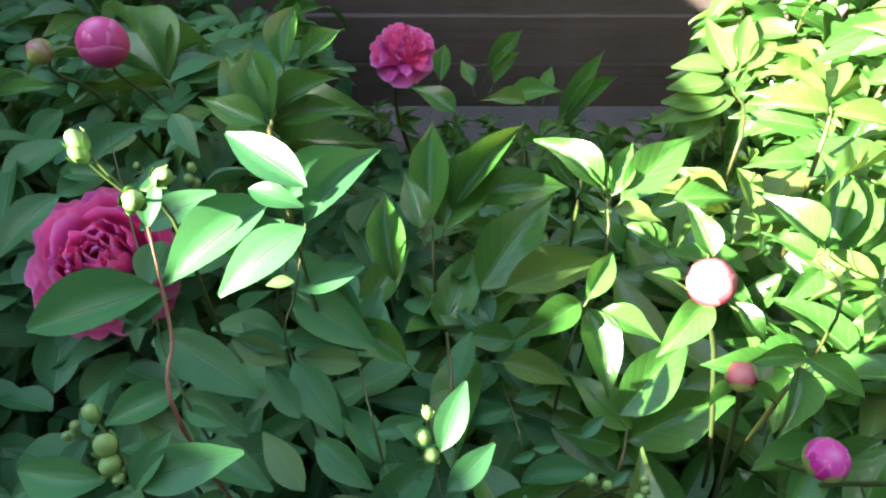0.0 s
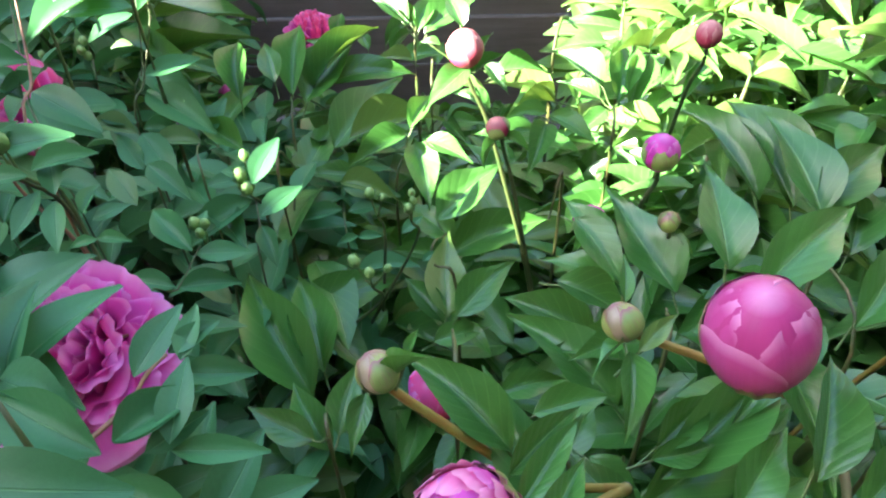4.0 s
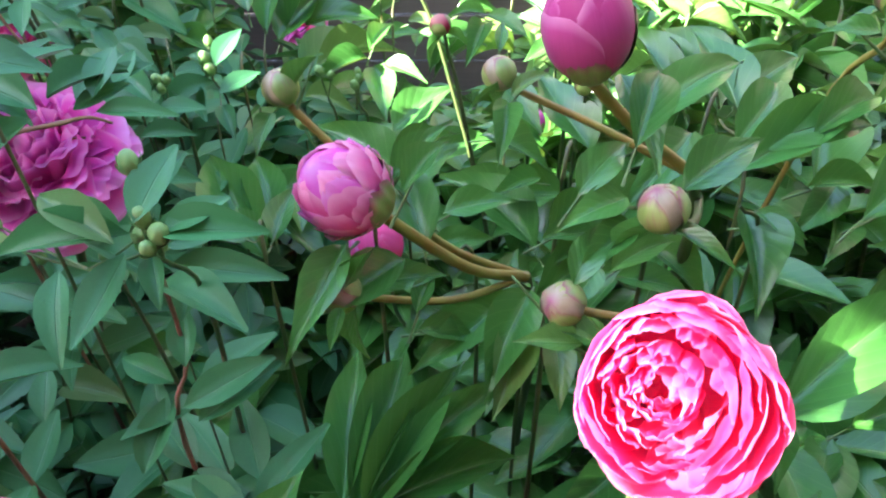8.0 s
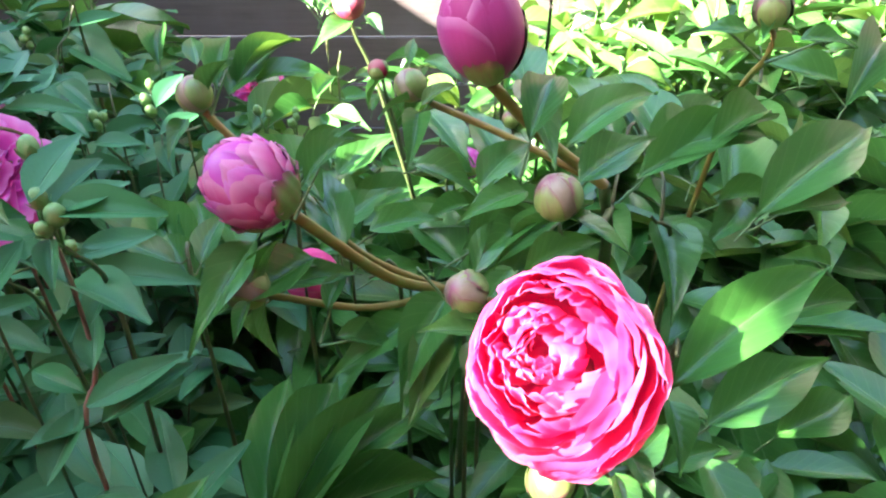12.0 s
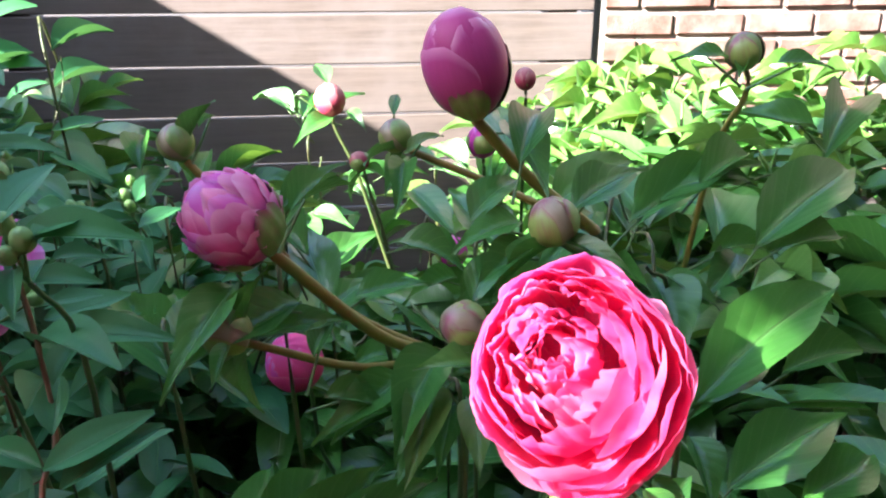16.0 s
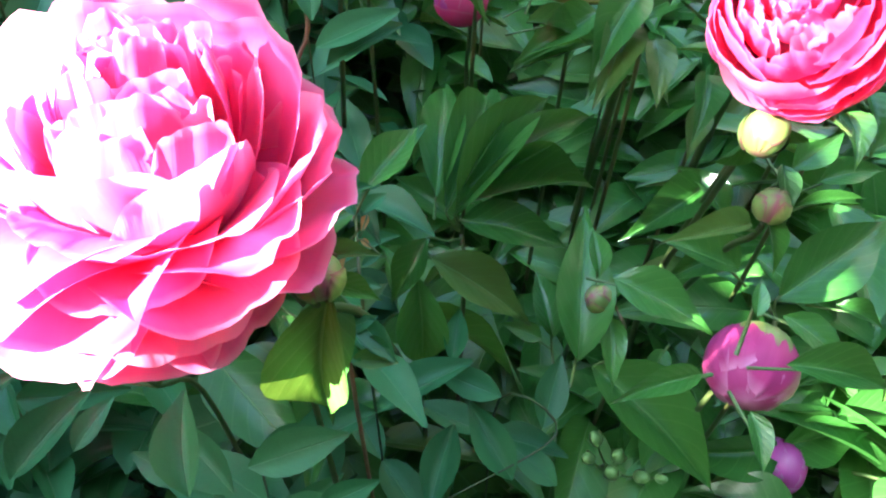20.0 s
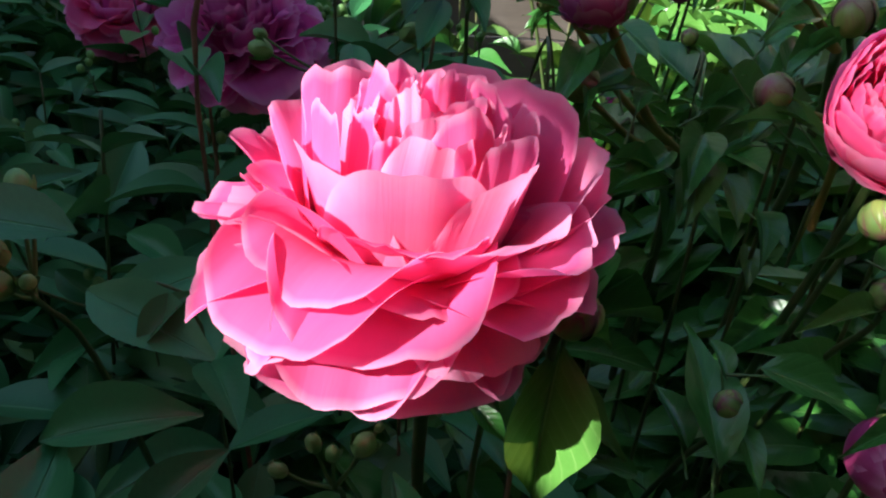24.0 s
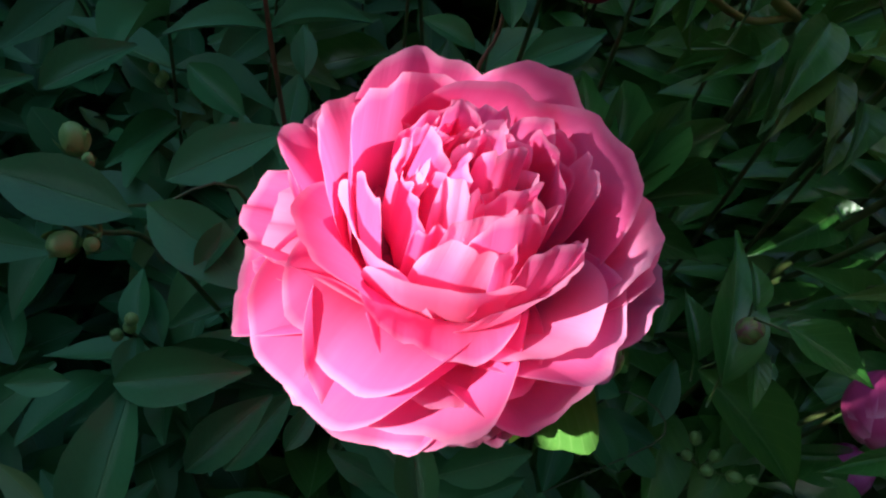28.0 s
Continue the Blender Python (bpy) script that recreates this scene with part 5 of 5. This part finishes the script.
sp_star = sprig('P', [(0.170, -0.173, 0.630), (0.179, -0.206, 0.604)], [
    (0.169, -0.194, 0.652, 0.246, -0.070, 0.688, 0.039),
    (0.162, -0.192, 0.653, 0.198, -0.030, 0.667, 0.040),
    (0.171, -0.189, 0.657, 0.292, -0.127, 0.638, 0.035),
    (0.173, -0.197, 0.650, 0.258, -0.203, 0.633, 0.035),
    (0.152, -0.217, 0.630, 0.238, -0.226, 0.566, 0.037),
    (0.178, -0.178, 0.667, 0.286, -0.080, 0.679, 0.035),
    (0.144, -0.228, 0.619, 0.151, -0.258, 0.535, 0.040),
    (0.154, -0.185, 0.660, 0.157, -0.029, 0.668, 0.035),
    (0.149, -0.207, 0.640, 0.124, -0.238, 0.597, 0.034),
    (0.111, -0.264, 0.732, 0.142, -0.219, 0.753, 0.030),
    (0.208, -0.132, 0.775, 0.250, -0.142, 0.771, 0.025),
    (0.258, -0.120, 0.780, 0.201, -0.159, 0.762, 0.025),
    (0.273, -0.128, 0.769, 0.249, -0.180, 0.745, 0.029),
    (0.298, -0.131, 0.768, 0.297, -0.179, 0.746, 0.023),
    (0.354, -0.099, 0.725, 0.341, -0.152, 0.700, 0.041),
])
sp_pu = sprig('P', [(0.430, -0.199, 0.576), (0.384, -0.281, 0.624)], [
    (0.393, -0.253, 0.645, 0.489, -0.190, 0.674, 0.045),
    (0.362, -0.247, 0.666, 0.302, -0.226, 0.676, 0.037),
    (0.377, -0.173, 0.646, 0.344, -0.134, 0.665, 0.040),
    (0.329, -0.287, 0.747, 0.278, -0.299, 0.741, 0.015),
    (0.352, -0.281, 0.757, 0.392, -0.275, 0.760, 0.008),
    (0.346, -0.260, 0.768, 0.344, -0.293, 0.752, 0.013),
    (0.364, -0.306, 0.692, 0.400, -0.335, 0.679, 0.039),
    (0.424, -0.266, 0.658, 0.455, -0.279, 0.653, 0.036),
    (0.382, -0.214, 0.728, 0.423, -0.185, 0.741, 0.036),
    (0.336, -0.304, 0.833, 0.337, -0.329, 0.821, 0.013),
    (0.368, -0.222, 0.656, 0.314, -0.244, 0.646, 0.034),
    (0.366, -0.145, 0.653, 0.298, -0.188, 0.633, 0.057),
    (0.422, -0.187, 0.698, 0.471, -0.176, 0.703, 0.034),
])
sp_pv = sprig('P', [(0.302, -0.212, 0.580), (0.312, -0.229, 0.544)], [
    (0.255, -0.310, 0.721, 0.310, -0.336, 0.709, 0.027),
    (0.248, -0.317, 0.649, 0.257, -0.217, 0.696, 0.036),
    (0.258, -0.281, 0.689, 0.255, -0.250, 0.703, 0.017),
    (0.269, -0.290, 0.662, 0.270, -0.333, 0.642, 0.017),
    (0.288, -0.245, 0.541, 0.384, -0.328, 0.502, 0.060),
    (0.273, -0.397, 0.759, 0.234, -0.410, 0.753, 0.012),
    (0.330, -0.369, 0.730, 0.384, -0.377, 0.726, 0.022),
    (0.296, -0.407, 0.747, 0.299, -0.431, 0.736, 0.017),
    (0.293, -0.382, 0.781, 0.297, -0.366, 0.789, 0.008),
    (0.343, -0.239, 0.561, 0.315, -0.268, 0.547, 0.038),
    (0.234, -0.301, 0.651, 0.223, -0.258, 0.671, 0.032),
    (0.246, -0.228, 0.552, 0.210, -0.217, 0.557, 0.030),
])
sp_pw = sprig('P', [(0.102, -0.365, 0.751), (0.090, -0.358, 0.694)], [
    (0.104, -0.348, 0.739, 0.112, -0.405, 0.713, 0.034),
    (0.084, -0.361, 0.736, 0.102, -0.380, 0.727, 0.018),
    (0.107, -0.374, 0.794, 0.134, -0.372, 0.796, 0.009),
    (0.075, -0.354, 0.745, 0.069, -0.365, 0.740, 0.015),
])
sp_pz = sprig('P', [(0.310, -0.005, 0.707), (0.295, -0.047, 0.655)], [
    (0.297, -0.069, 0.734, 0.255, -0.027, 0.753, 0.038),
    (0.295, -0.075, 0.752, 0.426, -0.010, 0.782, 0.043),
    (0.308, -0.066, 0.775, 0.416, 0.007, 0.809, 0.043),
    (0.304, -0.046, 0.719, 0.336, -0.097, 0.695, 0.038),
    (0.301, -0.036, 0.720, 0.280, -0.102, 0.690, 0.038),
    (0.371, -0.074, 0.678, 0.356, -0.119, 0.657, 0.043),
    (0.383, -0.031, 0.766, 0.428, -0.079, 0.743, 0.038),
    (0.201, -0.149, 0.847, 0.142, -0.184, 0.831, 0.028),
    (0.228, -0.024, 0.793, 0.287, -0.014, 0.798, 0.032),
    (0.424, 0.017, 0.838, 0.352, -0.051, 0.806, 0.032),
])
sp_dry = sprig('D', [(0.109, -0.296, 0.713), (0.110, -0.349, 0.741)], [
    (0.109, -0.337, 0.761, 0.111, -0.350, 0.755, 0.009),
    (0.120, -0.335, 0.766, 0.126, -0.339, 0.764, 0.006),
    (0.107, -0.338, 0.765, 0.105, -0.330, 0.769, 0.004),
    (0.122, -0.359, 0.743, 0.118, -0.361, 0.742, 0.005),
    (0.122, -0.325, 0.773, 0.120, -0.335, 0.769, 0.004),
])
sp_small = sprig('H', [(0.094, -0.178, 0.660), (0.115, -0.313, 0.699)], [
    (0.115, -0.316, 0.786, 0.110, -0.308, 0.790, 0.008),
    (0.114, -0.319, 0.782, 0.124, -0.316, 0.784, 0.007),
    (0.117, -0.328, 0.775, 0.108, -0.320, 0.779, 0.008),
    (0.120, -0.328, 0.776, 0.131, -0.317, 0.781, 0.012),
    (0.121, -0.345, 0.758, 0.130, -0.339, 0.761, 0.009),
    (0.112, -0.369, 0.736, 0.130, -0.361, 0.740, 0.013),
    (0.112, -0.369, 0.731, 0.124, -0.381, 0.726, 0.012),
    (0.123, -0.369, 0.732, 0.140, -0.377, 0.728, 0.012),
    (0.116, -0.350, 0.752, 0.131, -0.351, 0.751, 0.012),
])
green_buds(sp_hk, [(0.077, -0.181, 0.930, 0.0061), (0.092, -0.205, 0.907, 0.0065), (0.084, -0.200, 0.913, 0.0055), (0.087, -0.209, 0.902, 0.0050)])
green_buds(sp_hp, [(-0.103, -0.351, 0.832, 0.0067), (-0.107, -0.373, 0.815, 0.0076), (-0.101, -0.384, 0.807, 0.0071), (-0.096, -0.357, 0.828, 0.0031), (-0.090, -0.383, 0.808, 0.0040)])
green_buds(sp_hr, [(0.288, -0.297, 0.520, 0.0065), (0.306, -0.307, 0.513, 0.0065), (0.301, -0.317, 0.506, 0.0070), (0.324, -0.319, 0.505, 0.0065), (0.283, -0.309, 0.511, 0.0056), (0.339, -0.320, 0.506, 0.0047)])
green_buds(sp_hd, [(-0.012, 0.267, 0.816, 0.0057), (-0.015, 0.253, 0.802, 0.0088), (-0.009, 0.243, 0.794, 0.0079)])
green_buds(sp_hf, [(-0.034, 0.160, 0.819, 0.0066), (-0.026, 0.160, 0.819, 0.0049), (-0.030, 0.155, 0.813, 0.0053)])
green_buds(sp_he, [(-0.096, 0.059, 0.964, 0.0073)])
green_buds(sp_hc, [(-0.219, 0.216, 0.907, 0.0064), (-0.210, 0.201, 0.894, 0.0089), (-0.207, 0.192, 0.886, 0.0085), (-0.202, 0.186, 0.880, 0.0050)])
green_buds(sp_hb, [(-0.186, 0.303, 1.007, 0.0086), (-0.169, 0.314, 1.016, 0.0072), (-0.220, 0.330, 1.030, 0.0075), (-0.219, 0.324, 1.025, 0.0062)])
green_buds(sp_ho, [(0.054, -0.140, 0.860, 0.0075), (0.063, -0.145, 0.855, 0.0052), (-0.048, -0.115, 0.837, 0.0081), (-0.049, -0.108, 0.846, 0.0050)])
green_buds(sp_hq, [(0.036, -0.394, 0.740, 0.0063), (0.023, -0.395, 0.736, 0.0041), (0.014, -0.385, 0.732, 0.0045), (0.042, -0.391, 0.747, 0.0024), (-0.001, -0.389, 0.720, 0.0042)])
green_buds(sp_hj, [(0.109, 0.219, 0.803, 0.0058), (0.121, 0.216, 0.800, 0.0044)])
green_buds(sp_hi, [(0.148, 0.219, 0.802, 0.0044), (0.145, 0.209, 0.792, 0.0058), (0.149, 0.214, 0.797, 0.0044)])
green_buds(sp_hh, [(0.110, 0.140, 0.776, 0.0059), (0.126, 0.142, 0.779, 0.0045), (0.096, 0.154, 0.777, 0.0064)])
green_buds(sp_hl, [(-0.090, 0.055, 0.968, 0.0062)])
# END SPRIGS

# ---- the flowers and buds, shoot by shoot ----
FOOT = (0.008, -0.030)
BIG_LAYERS = (
    (9, FOOT, (0.060, -0.045, 152), (0.074, -0.016, 76), 0.033, 0.060, 0.0022),
    (9, FOOT, (0.071, -0.034, 140), (0.079, 0.004, 52), 0.036, 0.055, 0.0020),
    (8, FOOT, (0.074, -0.019, 128), (0.080, 0.020, 34), 0.038, 0.052, 0.0016),
    (8, FOOT, (0.068, -0.003, 118), (0.075, 0.034, 20), 0.037, 0.050, 0.0014),
    (7, FOOT, (0.058, 0.014, 72), (0.068, 0.043, 8), 0.037, 0.046, 0.0013),
    (6, FOOT, (0.047, 0.034, 20), (0.053, 0.050, -4), 0.038, 0.042, 0.0010),
)
BIG_TUFT = ((12, 0.036, 0.044, -6, 0.014, 0.0022), (14, 0.026, 0.049, -14, 0.013, 0.0026), (11, 0.015, 0.053, -12, 0.012, 0.0026), (5, 0.006, 0.054, -6, 0.010, 0.0024))
FULL_TUFT = ((13, 0.064, -0.004, 104, 0.020, 0.0030), (13, 0.060, 0.014, 82, 0.020, 0.0032), (13, 0.051, 0.030, 58, 0.019, 0.0032), (12, 0.039, 0.041, 34, 0.017, 0.0032), (10, 0.026, 0.048, 14, 0.015, 0.0030), (7, 0.012, 0.052, 0, 0.012, 0.0028))
SHAG_TUFT = ((14, 0.062, 0.012, 88, 0.012, 0.004), (15, 0.048, 0.032, 50, 0.012, 0.004), (14, 0.032, 0.046, 20, 0.011, 0.004), (9, 0.014, 0.052, 0, 0.010, 0.004))
CUP = (0.006, -0.036)
ROSE_LAYERS = (
    (6, CUP, (0.0455, -0.006, 22), (0.0455, 0.002, 8), 0.032, 0.042, 0.0012),
    (6, CUP, (0.0440, 0.005, 0), (0.0445, 0.008, -8), 0.031, 0.040, 0.0010),
    (6, CUP, (0.0405, 0.012, -16), (0.0415, 0.014, -18), 0.029, 0.036, 0.0010),
    (6, CUP, (0.0350, 0.017, -24), (0.0370, 0.018, -22), 0.026, 0.032, 0.0010),
    (7, CUP, (0.0295, 0.020, -26), (0.0330, 0.021, -22), 0.022, 0.028, 0.0012),
    (7, CUP, (0.0240, 0.022, -26), (0.0285, 0.023, -22), 0.018, 0.024, 0.0014),
    (8, CUP, (0.0185, 0.023, -24), (0.0240, 0.024, -18), 0.014, 0.020, 0.0016),
)
ROSE_TUFT = ((11, 0.0165, 0.024, -8, 0.009, 0.0016), (10, 0.0115, 0.023, -8, 0.008, 0.0018), (8, 0.006, 0.022, -6, 0.007, 0.0018))


def peony(base, label):
    return thing("peony_plant", base, label, "peony", "flowering peony shoots")


big = peony((0.16, -0.18, 0), "leaning peony shoot with one large fully open double pink bloom")
BC, BA = Vector((0.0435, -0.387, 0.839)), Vector((0.085, -0.03, 0.987)).normalized()
bloom(big, BC, facing(BA, (-0.04, -0.9, 0.3)), BIG_LAYERS, BIG_TUFT, PINK, PINK_PALE, 3, "large ruffled double pink bloom", (1, 0.9, 1), (-0.006, -0.012), -25)
stem(big, [(0.16, -0.18, -0.02), (0.084, -0.200, 0.441), (0.065, -0.310, 0.713), BC - BA * 0.03], 0.005, 0.0042, STEM_G)

rose = peony((0.42, -0.12, 0), "peony shoot with a cupped rose-pink bloom turned to the light")
RC, RA = Vector((0.3185, -0.272, 0.861)), Vector((-0.43, -0.68, 0.60)).normalized()
bloom(rose, RC, facing(RA, (0.1, -0.3, -0.9)), ROSE_LAYERS, ROSE_TUFT, ROSE, PINK_PALE, 5, "cupped rose-pink double bloom", (0.91, 1.08, 1), (0.008, -0.009), -25)
stem(rose, [(0.42, -0.12, -0.02), (0.357, -0.140, 0.470), (0.360, -0.200, 0.771), RC - RA * 0.03], 0.0034, 0.0032, STEM_D)

left = peony((-0.1, 0.12, 0), "peony shoot with a full magenta-pink bloom among shrub leaves")
bloom(left, (-0.082, 0.014, 0.818), facing((-0.15, -0.35, 0.92), (0.3, -0.9, 0)), BIG_LAYERS[:3], FULL_TUFT, MAGENTA, MAGENTA, 7, "full magenta-pink double bloom", (0.96, 0.96, 0.96), (0, 0), 20)
stem(left, [(-0.1, 0.12, -0.02), (-0.131, 0.100, 0.509), (-0.080, 0.027, 0.792)], 0.005, 0.004, STEM_G)
pinkp = peony((-0.36, 0.56, 0), "shaded peony shoot with an open crimson-pink bloom")
bloom(pinkp, (-0.348, 0.470, 0.750), facing((0.2, -0.4, 0.85), (0, -1, 0)), BIG_LAYERS, BIG_TUFT, ROSE, MAGENTA, 9, "open crimson-pink bloom in shade")
stem(pinkp, [(-0.36, 0.56, -0.02), (-0.390, 0.500, 0.528), (-0.349, 0.475, 0.735)], 0.005, 0.004, STEM_G)
farp = peony((-0.03, 1.34, 0), "peony shoot with a ruffled pink bloom before the fence")
bloom(farp, (-0.085, 1.300, 0.479), facing((0.05, -0.3, 0.95), (0, -1, 0)), BIG_LAYERS[:2], SHAG_TUFT, ROSE, MAGENTA, 11, "ruffled bright pink bloom", (0.95, 0.95, 0.95))
stem(farp, [(-0.03, 1.34, -0.02), (-0.107, 1.330, 0.305), (-0.086, 1.305, 0.464)], 0.005, 0.004, STEM_G)

FORK = (0.288, -0.064, 0.762)
mid = peony((0.40, 0.06, 0), "branched peony shoot with a half-open pink bud and small buds")
stem(mid, [(0.40, 0.06, -0.02), (0.320, 0.030, 0.373), (0.311, -0.020, 0.654), FORK], 0.0046, 0.0043, STEM_D, knots=0.1)
HBC, HBA = Vector((0.170, -0.153, 0.897)), Vector((-0.50, -0.36, 0.71)).normalized()
half = closed_bud(mid, HBC, 0.045, HBA, "magenta", 1.16, 5, 1.0, 4, "half-open magenta-pink bud with scalloped petals", SEP_SHORT, 0.22)
scales(half, ((4, 2.85, 0.75), (5, 2.62, 0.66), (6, 2.34, 0.58), (7, 2.02, 0.52), (7, 1.68, 0.48), (6, 1.34, 0.46)), 8, 0.035, 0.07)
stem(mid, [FORK, (0.242, -0.100, 0.800), HBC - HBA * 0.024], 0.0042, 0.0035, STEM_R)
closed_bud(mid, (0.132, -0.090, 0.925), 0.023, (-0.45, 0.40, 0.8), "dusk", 1.05, 4, 1.0, 0, "small round green bud flushed purple")
stem(mid, [FORK, (0.223, -0.085, 0.811), (0.154, -0.090, 0.892), (0.136, -0.090, 0.914)], 0.0032, 0.0024, STEM_R)
closed_bud(mid, (0.164, -0.170, 0.841), 0.027, (-0.7, -0.3, 0.5), "dusk", 1.05, 4, 1.05, 0, "green and copper bud")
stem(mid, [FORK, (0.231, -0.115, 0.785), (0.172, -0.163, 0.831)], 0.0028, 0.0024, STEM_R)
closed_bud(mid, (0.285, -0.189, 0.847), 0.026, (-0.6, -0.4, 0.5), "dusk", 1.05, 4, 0.95, 0, "small bud opening pink between green sepals")
stem(mid, [(0.377, -0.140, 0.729), (0.344, -0.180, 0.817), (0.294, -0.186, 0.840)], 0.003, 0.0024, STEM_R)

tall = peony((0.5, 0.02, 0), "tall peony shoot with a plump pink bud and side buds")
BEND = (0.392, -0.075, 0.854)
stem(tall, [(0.5, 0.02, -0.02), (0.417, 0.000, 0.466), (0.410, -0.050, 0.767), BEND], 0.0046, 0.0041, STEM_D, knots=0.1)
GC = Vector((0.297, -0.112, 0.968))
closed_bud(tall, GC, 0.049, (-0.276, -0.150, 0.970), "pink", 1.28, 4, 1.0, 5, "plump tight magenta-pink bud, nearly opening", SEP_SHORT, 0.05)
stem(tall, [BEND, (0.340, -0.090, 0.898), GC - Vector((-0.006, -0.004, 0.03))], 0.004, 0.0036, STEM_R)
closed_bud(tall, (0.260, -0.057, 0.919), 0.023, (-0.5, 0.45, 0.7), "dusk", 1.05, 4, 1.0, 0, "small round green bud flushed purple")
stem(tall, [BEND, (0.329, -0.065, 0.884), (0.268, -0.058, 0.910)], 0.003, 0.0024, STEM_R)
closed_bud(tall, (0.335, -0.168, 0.893), 0.028, (-0.4, 0.0, 0.9), "dusk", 1.05, 4, 1.0, 0, "round bud streaked green and pink")
stem(tall, [(0.405, -0.060, 0.828), (0.377, -0.120, 0.850), (0.340, -0.162, 0.881)], 0.003, 0.0024, STEM_G)


def bud_shoot(c, dia, axis, core, tall_=1.05, sep=1.0, petals=0, mat=STEM_D, lean=(0.05, 0.2), label="peony shoot with one round bud", bud="", kinds=SEP):
    c = Vector(c)
    a = Vector(axis).normalized()
    s = peony((c.x + lean[0], c.y + lean[1], 0), label)
    closed_bud(s, c, dia, a, core, tall_, 4, sep, petals, bud, kinds)
    stem(s, [(c.x + lean[0], c.y + lean[1], -0.02), (c.x + lean[0] * 0.85, c.y + lean[1] * 0.85, c.z * 0.5), (c.x + lean[0] * 0.3, c.y + lean[1] * 0.3, c.z - 0.09 - dia), c - a * (dia * 0.5 + 0.006) - Vector((0, 0, 0.012)), c - a * dia * 0.45], 0.0030, 0.0018, mat)
    return s


low_i = bud_shoot((0.317, -0.280, 0.802), 0.026, (-0.2, -0.5, -0.3), "green", label="peony side shoot with a pale yellow-green bud", bud="yellow-green bud tipped red")
low_k = bud_shoot((0.339, -0.281, 0.755), 0.022, (-0.1, -0.3, 0.9), "green", label="peony side shoot with a small green bud")
low_h = bud_shoot((0.260, -0.287, 0.675), 0.020, (-0.5, -0.2, 0.5), "green", label="peony side shoot with a small brownish bud")
low_l = bud_shoot((0.346, -0.328, 0.670), 0.054, (-0.13, -0.34, 0.0), "pink", 1.0, 1.0, 7, kinds=SEP_SHORT, lean=(0.05, 0.16), label="peony shoot with a nodding magenta bud")
low_n = bud_shoot((0.465, -0.273, 0.447), 0.05, (-0.1, -0.3, 0.9), "magenta", 1.1, 0.6, 5, kinds=SEP_SHORT, label="low peony shoot with a magenta bud")
low_j = bud_shoot((0.113, -0.400, 0.812), 0.022, (0.2, -0.4, 0.7), "green", label="peony side shoot with a small copper bud")
stem(low_j, [(0.116, -0.384, 0.796), (0.115, -0.387, 0.792), (0.114, -0.389, 0.786)], 0.0014, 0.0012, STALK, "leaf_stalk")
# leaflet in the sunlit tone, its sunlight is in the colour
blade(low_j, PB_SUNLIT, (0.114, -0.388, 0.790), (0.110, -0.404, 0.712), 0.036, 0, (-0.1, -0.85, 0.5), "leaflet")
pink_o = bud_shoot((0.167, 0.085, 0.681), 0.055, (-0.3, -0.4, 0.7), "rose", 1.1, 0.6, 6, kinds=SEP_SHORT, label="low peony shoot with a half-open magenta bud")
w_bud = bud_shoot((0.204, 0.337, 0.888), 0.038, (-0.2, -0.1, 0.95), "pale", 1.05, 0.75, 5, kinds=SEP_SHORT, label="peony shoot with a pale cream and pink bud", lean=(0.13, 0.01))
w_bud2 = bud_shoot((0.235, 0.295, 0.823), 0.026, (-0.4, -0.2, 0.8), "pale", 1.0, 0.9, 0, label="peony side shoot with a small pale bud", lean=(0.10, 0.03))
p_bud = bud_shoot((0.359, 0.182, 0.865), 0.033, (-0.1, -0.1, 0.95), "magenta", 1.05, 0.85, 4, label="peony shoot with a round lilac-pink bud")
p_bud2 = bud_shoot((0.366, 0.148, 0.818), 0.02, (-0.2, -0.1, 0.9), "green", label="peony side shoot with a small purple-green bud")
pink_low = bud_shoot((0.340, 0.277, 0.713), 0.04, (-0.1, -0.2, 0.9), "magenta", 1.05, 0.7, 4, label="peony shoot with a magenta bud")
w_bud3 = bud_shoot((0.431, 0.310, 0.911), 0.026, (-0.1, -0.1, 0.9), "pale", 1.05, 0.8, 4, kinds=SEP_SHORT, label="peony shoot with a pale pink bud in sun")
bud_r = bud_shoot((0.487, -0.062, 0.969), 0.026, (-0.3, -0.1, 0.9), "green", mat=STEM_R, label="peony shoot with a round green bud")
far_bud = bud_shoot((-0.359, 0.657, 0.896), 0.055, (0.0, -0.2, 0.95), "pink", 1.0, 0.7, 5, kinds=SEP_SHORT, label="peony shoot with a plump pink bud")
red_bud = bud_shoot((-0.191, 0.896, 0.536), 0.05, (0.2, -0.4, 0.8), "pink", 1.1, 0.8, 5, kinds=SEP_SHORT, label="shaded peony shoot with an opening crimson bud")
side_bud = bud_shoot((-0.414, 0.632, 0.901), 0.028, (-0.2, -0.2, 0.9), "dusk", label="peony side shoot with a small bud flushed pink")
